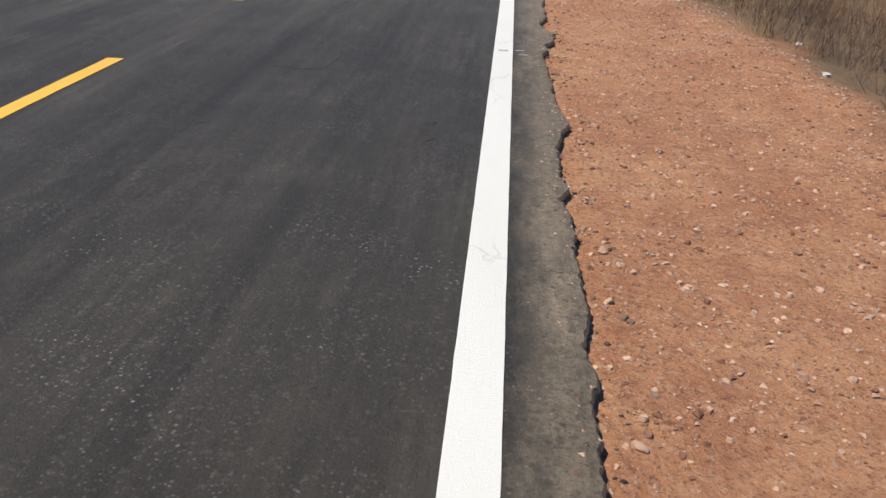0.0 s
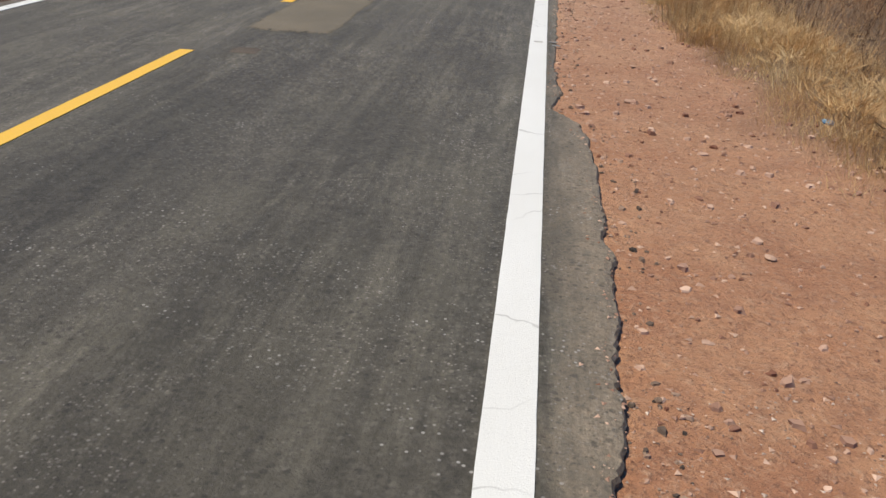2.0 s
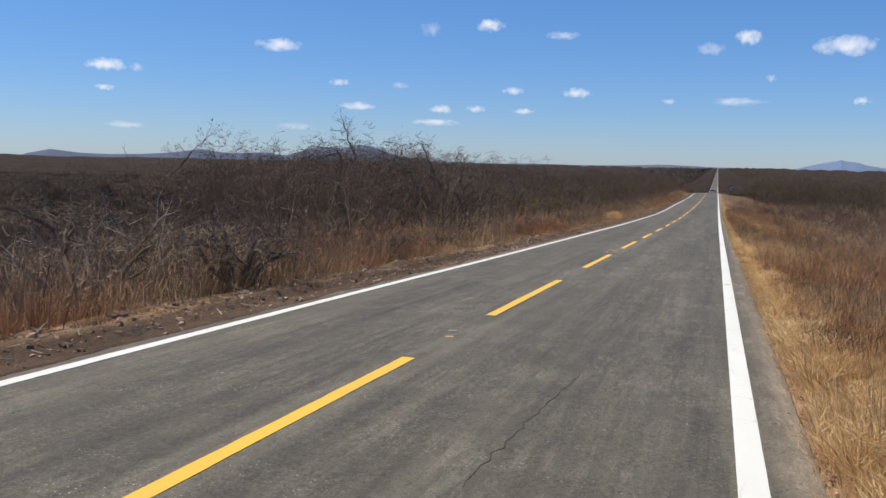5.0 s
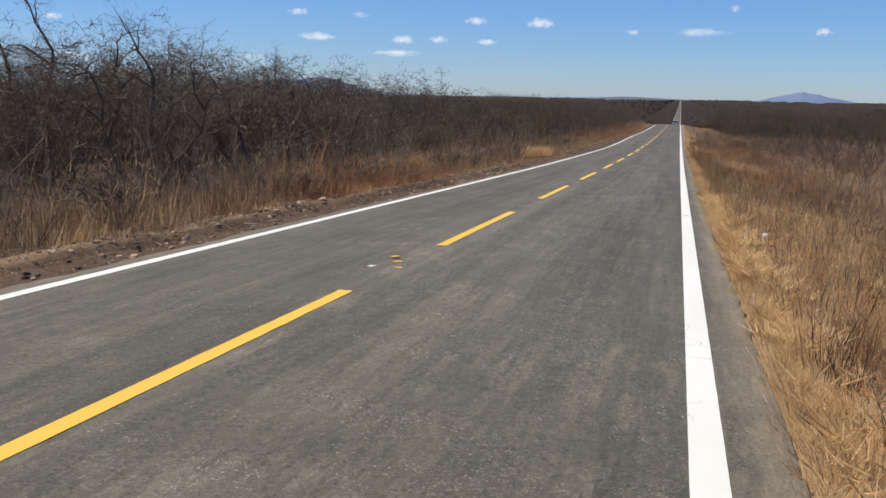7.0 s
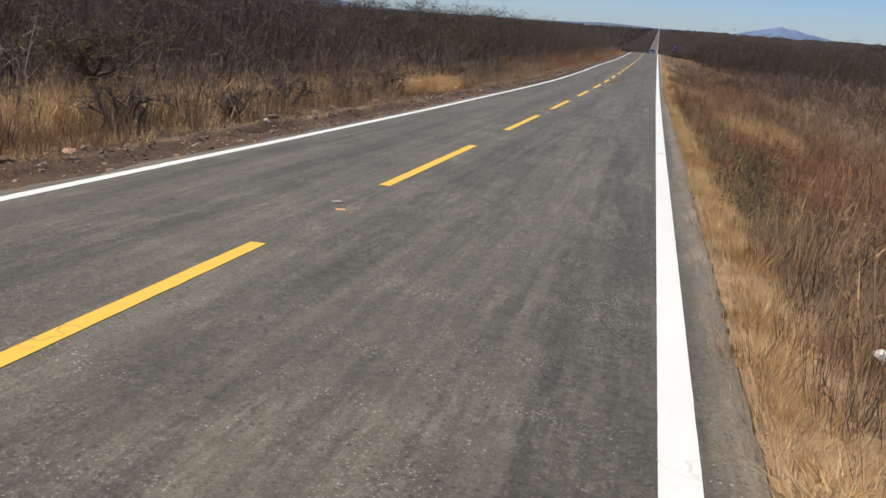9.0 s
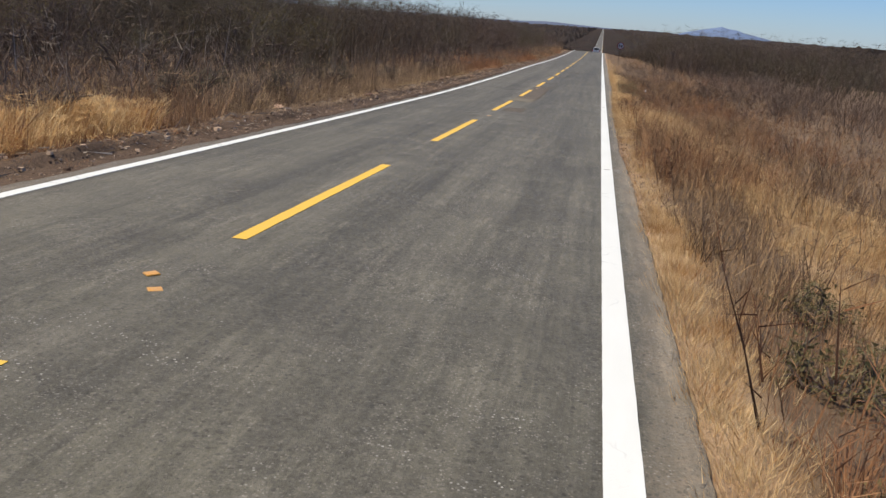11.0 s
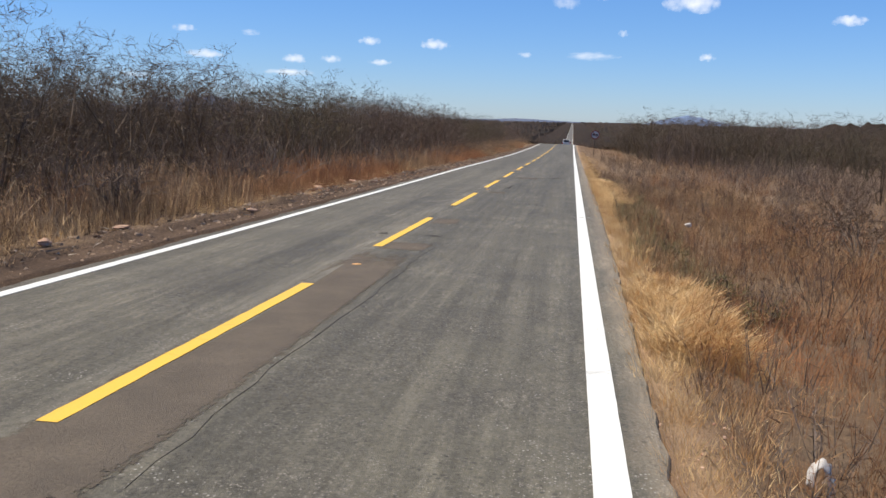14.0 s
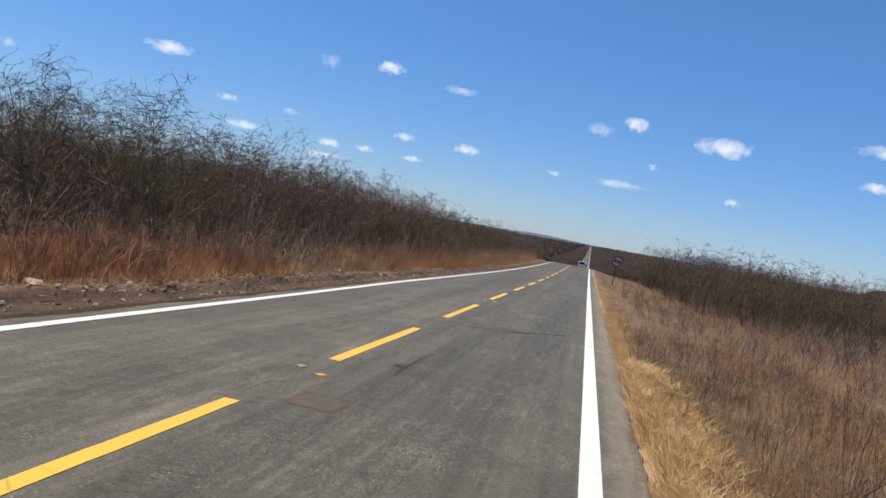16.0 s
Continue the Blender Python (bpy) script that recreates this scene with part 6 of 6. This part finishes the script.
def disc(bm, r0, r1, y0, y1, n=40):
    rows = []
    for q, yy in ((r0, y0), (r1, y0), (r1, y1), (r0, y1)):
        rows.append([bm.verts.new((q * math.cos(6.2832 * i / n), yy, q * math.sin(6.2832 * i / n))) for i in range(n)] if q else None)
    for a, b in ((0, 1), (1, 2), (2, 3), (3, 0)):
        if rows[a] and rows[b]:
            for i in range(n):
                bm.faces.new((rows[a][i], rows[a][(i + 1) % n], rows[b][(i + 1) % n], rows[b][i]))
    if not r0:
        bm.faces.new(rows[1])
        bm.faces.new(rows[2][::-1])


sx, sy = 2.25, 218.6
sz = float(ground(sx, sy))
sign = tagged(new("road_sign"), "round white no-overtaking sign with red rim on a dark post", "road sign")
sign.matrix_basis = pose(sx, sy, sz, 0, 1.5, 3)
top_z = -3.6 - sz
bm = bmesh.new()
slab(bm, 0, 0.05, -0.3, 0.08, 0.06, top_z + 0.65, 0, 0.006)
part("post", bm, surface("dark_wood_post", (0.09, 0.07, 0.06), (0.06, 0.05, 0.045)), sign)
bm = bmesh.new()
disc(bm, 0, 0.5, -0.012, 0.006)
face = part("plate", bm, SIGN_WHITE, sign)
bm = bmesh.new()
disc(bm, 0.40, 0.505, -0.020, -0.008)
rim = part("rim", bm, SIGN_RED, sign, "red rim")
marks = [face, rim]
for x0 in (-0.19, 0.19):
    bm = bmesh.new()
    slab(bm, x0, -0.018, -0.09, 0.30, 0.008, 0.12, 0, 0.003)
    slab(bm, x0, -0.018, 0.02, 0.18, 0.008, 0.09, 0, 0.003)
    marks.append(part("car_mark", bm, SIGN_BLACK, sign, "black car shape"))
bm = bmesh.new()
bmesh.ops.create_cube(bm, size=1, matrix=Matrix.Translation((0, -0.026, 0)) @ Matrix.Rotation(radians(45), 4, "Y") @ Matrix.Diagonal((0.84, 0.006, 0.075, 1)))
marks.append(part("slash", bm, SIGN_RED, sign, "red slash"))
for ob in marks:
    ob.location.z = top_z
bm = bmesh.new()
for dz in (-0.25, 0.25):
    slab(bm, 0, 0.012, top_z + dz, 0.3, 0.02, 0.03, 0, 0.002)
part("bracket", bm, STEEL, sign)

# ---- pickup ----
SILVER = surface("silver_paint", (0.42, 0.42, 0.43), (0.38, 0.38, 0.39), 2, 80, 0.08, 0.32, 0.15, 0.5, 0.0)
CHROME, _n, _b = blank("chrome", 0.25, 1.0)
_b.inputs["Base Color"].default_value = (0.55, 0.55, 0.56, 1)
GLASS, _n, _b = blank("dark_glass", 0.05, 0, 0.6)
_b.inputs["Base Color"].default_value = (0.012, 0.014, 0.016, 1)
RUBBER = surface("rubber", (0.02, 0.02, 0.02), (0.03, 0.028, 0.026), 8, 60, 0.3, 0.9)
BLACK = surface("black_trim", (0.018, 0.018, 0.018), (0.025, 0.025, 0.025), 8, 60, 0.3, 0.6)
LAMP_RED = surface("tail_lamp_red", (0.35, 0.02, 0.02), (0.3, 0.015, 0.015), 9, 60, 0.1, 0.15, 0, 0.6, 0)
ALLOY = surface("alloy", (0.45, 0.45, 0.46), (0.4, 0.4, 0.4), 9, 60, 0.2, 0.35, 0.9)


def profile_solid(bm, outline, half, taper=None, bevel=0.03):
    """An outline in the y-z plane drawn across the width; taper gives the half width at a height."""
    a = [bm.verts.new((-(taper(z) if taper else half), y, z)) for y, z in outline]
    b = [bm.verts.new(((taper(z) if taper else half), y, z)) for y, z in outline]
    n = len(outline)
    bm.faces.new(a[::-1]), bm.faces.new(b)
    for i in range(n):
        bm.faces.new((a[i], a[(i + 1) % n], b[(i + 1) % n], b[i]))
    bmesh.ops.recalc_face_normals(bm, faces=bm.faces)
    if bevel:
        bmesh.ops.bevel(bm, geom=list(bm.edges), offset=bevel, segments=2, affect="EDGES")


def pickup(x, y, turn):
    car = tagged(new("pickup_truck"), "silver double-cab pickup truck on the lane near the crest", "pickup truck")
    arch = lambda c: [(c - 0.46, 0.48), (c - 0.36, 0.78), (c - 0.14, 0.9), (c + 0.14, 0.9), (c + 0.36, 0.78), (c + 0.46, 0.48)]
    bm = bmesh.new()
    out = [(-2.5, 0.55)] + arch(-1.45) + arch(1.62) + [(2.5, 0.5), (2.58, 0.75), (2.5, 1.02), (1.35, 1.16), (-2.52, 1.14), (-2.54, 0.8)]
    profile_solid(bm, out, 0.9, bevel=0.025)
    body = part("body", bm, SILVER, car)
    bm = bmesh.new()
    slab(bm, 0, -1.62, 1.1, 1.5, 1.6, 0.05, 0, 0.01)
    part("bed", bm, BLACK, body, "dark open load bed")
    bm = bmesh.new()
    profile_solid(bm, [(-0.80, 1.12), (-0.62, 1.72), (-0.4, 1.8), (0.45, 1.8), (0.75, 1.74), (1.5, 1.14)], 0.85, lambda z: 0.87 - 0.24 * max(0, z - 1.12), 0.04)
    cab = part("cab", bm, SILVER, car)
    bm = bmesh.new()
    v = [bm.verts.new(q) for q in ((-0.68, -0.782, 1.24), (0.68, -0.782, 1.24), (0.62, -0.652, 1.66), (-0.62, -0.652, 1.66))]
    bm.faces.new(v)
    bmesh.ops.solidify(bm, geom=bm.faces[:], thickness=0.02)
    part("rear_window", bm, GLASS, cab, "dark tinted glass")
    for s in (-1, 1):
        for a, b in ((-0.58, 0.25), (0.32, 1.1)):
            bm = bmesh.new()
            q = [(a, 1.22), (b, 1.22), (b - (0.3 if b > 1 else 0), 1.66), (a + 0.06, 1.66)]
            vv = [bm.verts.new((s * (0.885 - 0.24 * (z - 1.12)), yy, z)) for yy, z in q]
            bm.faces.new(vv if s > 0 else vv[::-1])
            bmesh.ops.solidify(bm, geom=bm.faces[:], thickness=0.015)
            part("side_window", bm, GLASS, cab, "dark tinted glass")
        bm = bmesh.new()
        slab(bm, s * 1.02, 0.9, 1.2, 0.22, 0.12, 0.2, 0, 0.03)
        slab(bm, s * 0.9, 0.92, 1.2, 0.1, 0.05, 0.05, 0, 0.01)
        part("mirror", bm, BLACK, car)
        bm = bmesh.new()
        slab(bm, s * 0.815, -2.53, 0.72, 0.17, 0.1, 0.40, 0, 0.02)
        part("tail_lamp", bm, LAMP_RED, car, "red tail lamp")
    bm = bmesh.new()
    slab(bm, 0, -2.545, 0.66, 1.42, 0.06, 0.46, 0, 0.02)
    gate = part("tailgate", bm, SILVER, car)
    bm = bmesh.new()
    slab(bm, 0, -2.585, 0.98, 0.24, 0.03, 0.07, 0, 0.01)
    part("handle", bm, BLACK, gate, "black tailgate handle")
    bm = bmesh.new()
    slab(bm, 0, -2.62, 0.44, 1.76, 0.2, 0.14, 0, 0.03)
    bumper = part("bumper", bm, CHROME, car, "chrome rear step bumper")
    bm = bmesh.new()
    slab(bm, 0, -2.63, 0.575, 0.5, 0.16, 0.02, 0, 0.004)
    part("step", bm, BLACK, bumper)
    bm = bmesh.new()
    slab(bm, 0, -2.725, 0.47, 0.4, 0.012, 0.12, 0, 0.002)
    part("number_plate", bm, SIGN_WHITE, bumper)
    bm = bmesh.new()
    for k in range(7):
        slab(bm, -0.15 + 0.05 * k, -2.733, 0.5, 0.03, 0.004, 0.06, 0, 0)
    part("plate_bars", bm, BLACK, bumper)
    bm = bmesh.new()
    slab(bm, 0, 0.1, 0.36, 1.5, 4.6, 0.2, 0, 0.03)
    part("chassis", bm, BLACK, car)
    for wx in (-0.76, 0.76):
        for wy in (-1.45, 1.62):
            bm = bmesh.new()
            tube(bm, [Vector((q, wy, 0.39)) for q in (wx - 0.13, wx - 0.11, wx + 0.11, wx + 0.13)], [0.35, 0.39, 0.39, 0.35], 24)
            wheel = part("wheel", bm, RUBBER, car, "black tyre")
            bm = bmesh.new()
            q = wx + (0.125 if wx > 0 else -0.125)
            tube(bm, [Vector((q - 0.012, wy, 0.39)), Vector((q + 0.012, wy, 0.39))], [0.24, 0.24], 20)
            part("rim", bm, ALLOY, wheel, "alloy rim")
    g = (float(prof(y + 1.5)) - float(prof(y - 1.5))) / 3
    car.matrix_basis = pose(x, y, float(surf_z(x, y)) + 0.002, math.degrees(math.atan(g)), 0, turn)
    return car


pickup(-1.55, 315.0, 0)

# ---- hills and clouds on the horizon ----


def range_of_hills(name, knots, dist, seed, label, material=HILL):
    az = np.array([k[0] for k in knots], float)
    el = np.array([k[1] for k in knots], float)
    o = np.argsort(az)
    n, m = 90, 9
    A = np.radians(np.linspace(az.min(), az.max(), n))
    E = np.radians(np.interp(np.degrees(A), az[o], el[o]))
    v = []
    for j in range(m):
        f = j / (m - 1)
        d = dist * (1 + 0.09 * (f - 0.5))
        up = math.sin(math.pi * f) ** 0.8
        for k in range(n):
            hgt = E[k] * dist * up * (1 + 0.05 * math.sin(31 * A[k] * 3 + 5 * f + seed))
            v.append((-d * math.sin(A[k]), d * math.cos(A[k]), hgt - 40 * (1 - up) - 3))
    return tagged(tri_mesh(name, np.array(v), grid_tris(n, m), material, True), label, "hills", kind="structure")


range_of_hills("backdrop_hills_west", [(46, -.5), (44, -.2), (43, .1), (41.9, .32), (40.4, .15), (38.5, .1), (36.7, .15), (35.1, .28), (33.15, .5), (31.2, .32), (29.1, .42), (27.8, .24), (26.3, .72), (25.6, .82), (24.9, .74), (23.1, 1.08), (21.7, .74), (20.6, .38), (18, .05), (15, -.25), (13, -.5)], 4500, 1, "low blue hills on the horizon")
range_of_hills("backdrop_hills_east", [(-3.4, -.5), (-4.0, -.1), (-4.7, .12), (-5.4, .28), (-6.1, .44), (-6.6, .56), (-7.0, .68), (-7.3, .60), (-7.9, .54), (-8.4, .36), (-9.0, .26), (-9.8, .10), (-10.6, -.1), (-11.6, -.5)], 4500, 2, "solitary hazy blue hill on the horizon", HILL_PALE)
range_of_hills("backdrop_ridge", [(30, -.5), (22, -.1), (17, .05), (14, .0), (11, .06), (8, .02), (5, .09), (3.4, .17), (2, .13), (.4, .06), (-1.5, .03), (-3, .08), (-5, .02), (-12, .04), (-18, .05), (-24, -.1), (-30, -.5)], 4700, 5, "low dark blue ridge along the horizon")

CLOUD, nt, bs = blank("cloud", 1.0, 0, 0.0)
tc = nt.nodes.new("ShaderNodeTexCoord")
oi = nt.nodes.new("ShaderNodeObjectInfo")
off = nt.nodes.new("ShaderNodeVectorMath")
off.operation = "MULTIPLY_ADD"
nt.links.new(oi.outputs["Random"], off.inputs[0])
off.inputs[1].default_value = (40, 17, 29)
nt.links.new(tc.outputs["Object"], off.inputs[2])
nz = node(nt, "TexNoise", Scale=1.0, Detail=4.0, Roughness=0.5)
ln = nt.nodes.new("ShaderNodeVectorMath")
ln.operation = "LENGTH"
flat = nt.nodes.new("ShaderNodeVectorMath")
flat.operation = "MULTIPLY"
flat.inputs[1].default_value = (1, 0, 1)
wide_ = nt.nodes.new("ShaderNodeVectorMath")
wide_.operation = "MULTIPLY"
wide_.inputs[1].default_value = (2.4, 0.5, 0.9)
nt.links.new(off.outputs[0], wide_.inputs[0])
nt.links.new(wide_.outputs[0], nz.inputs["Vector"])
nt.links.new(tc.outputs["Object"], flat.inputs[0])
nt.links.new(flat.outputs[0], ln.inputs[0])
body_ = math_op(nt, "SUBTRACT", math_op(nt, "ADD", math_op(nt, "MULTIPLY", nz.outputs["Fac"], 2.0), -0.25), ln.outputs["Value"])
alpha = ranged(nt, body_, -0.1, 1.05, 0, 0.84)
sep_ = nt.nodes.new("ShaderNodeSeparateColor")
nt.links.new(oi.outputs["Color"], sep_.inputs[0])
alpha = math_op(nt, "MULTIPLY", alpha, sep_.outputs[0])
# clouds glow by themselves: their sunlit white is put in as emission
em = node(nt, "Emission", Color=(0.93, 0.95, 1.0, 1), Strength=0.95)
tr = nt.nodes.new("ShaderNodeBsdfTransparent")
ms = nt.nodes.new("ShaderNodeMixShader")
nt.links.new(alpha, ms.inputs[0])
nt.links.new(tr.outputs[0], ms.inputs[1])
nt.links.new(em.outputs[0], ms.inputs[2])
nt.links.new(ms.outputs[0], nt.nodes["Material Output"].inputs["Surface"])
nt.nodes.remove(bs)
CLOUDS = [(14.7, 8.8, 2.1, .7, 1), (28.2, 7.2, 3.0, .7, 1), (38.7, 5.5, 2.3, .7, 1), (36.9, 5.4, .9, .45, .4), (38.8, 4.1, 1.2, .3, .7), (10, 8.2, 2.1, .45, .5), (-1.4, 7.95, 1.6, .8, .9),
          (.8, 7.3, 1.7, .7, .4), (-6.9, 7.3, 3.4, 1.05, 1), (18.5, 8.5, 1.5, .75, .3), (24.4, 5, 1.4, .35, .7), (13.1, 4.7, 1.4, .45, .8), (8.9, 4.6, 1.8, .6, .8), (23.3, 3.5, 2.3, .5, .7)]
CLOUDS += [(17.8, 3.45, 1.6, .5, .75), (18.1, 2.6, 2.9, .4, .7), (15.5, 3.5, 1.3, .4, .7), (12.4, 3.4, 1.5, .35, .7), (3.2, 4.1, 1, .3, .5), (-.9, 4.1, 3.4, .45, .5), (-7.9, 4.1, 1, .4, .7), (-2.8, 5.5, .6, .35, .5),
           (27.3, 2.1, 2.6, .45, .35), (37.6, 1.9, 2.6, .4, .4), (-16, 8.25, 3.8, .7, .8), (-19.7, 8.1, 1.2, .4, .7), (-15.6, 6.2, 1.9, .55, .9), (20.5, 4.9, 1.1, .3, .4)]
bm = bmesh.new()
bmesh.ops.create_icosphere(bm, subdivisions=3, radius=1.0)
cloud_mesh = bpy.data.meshes.new("cloud")
bm.to_mesh(cloud_mesh), bm.free()
cloud_mesh.materials.append(CLOUD)
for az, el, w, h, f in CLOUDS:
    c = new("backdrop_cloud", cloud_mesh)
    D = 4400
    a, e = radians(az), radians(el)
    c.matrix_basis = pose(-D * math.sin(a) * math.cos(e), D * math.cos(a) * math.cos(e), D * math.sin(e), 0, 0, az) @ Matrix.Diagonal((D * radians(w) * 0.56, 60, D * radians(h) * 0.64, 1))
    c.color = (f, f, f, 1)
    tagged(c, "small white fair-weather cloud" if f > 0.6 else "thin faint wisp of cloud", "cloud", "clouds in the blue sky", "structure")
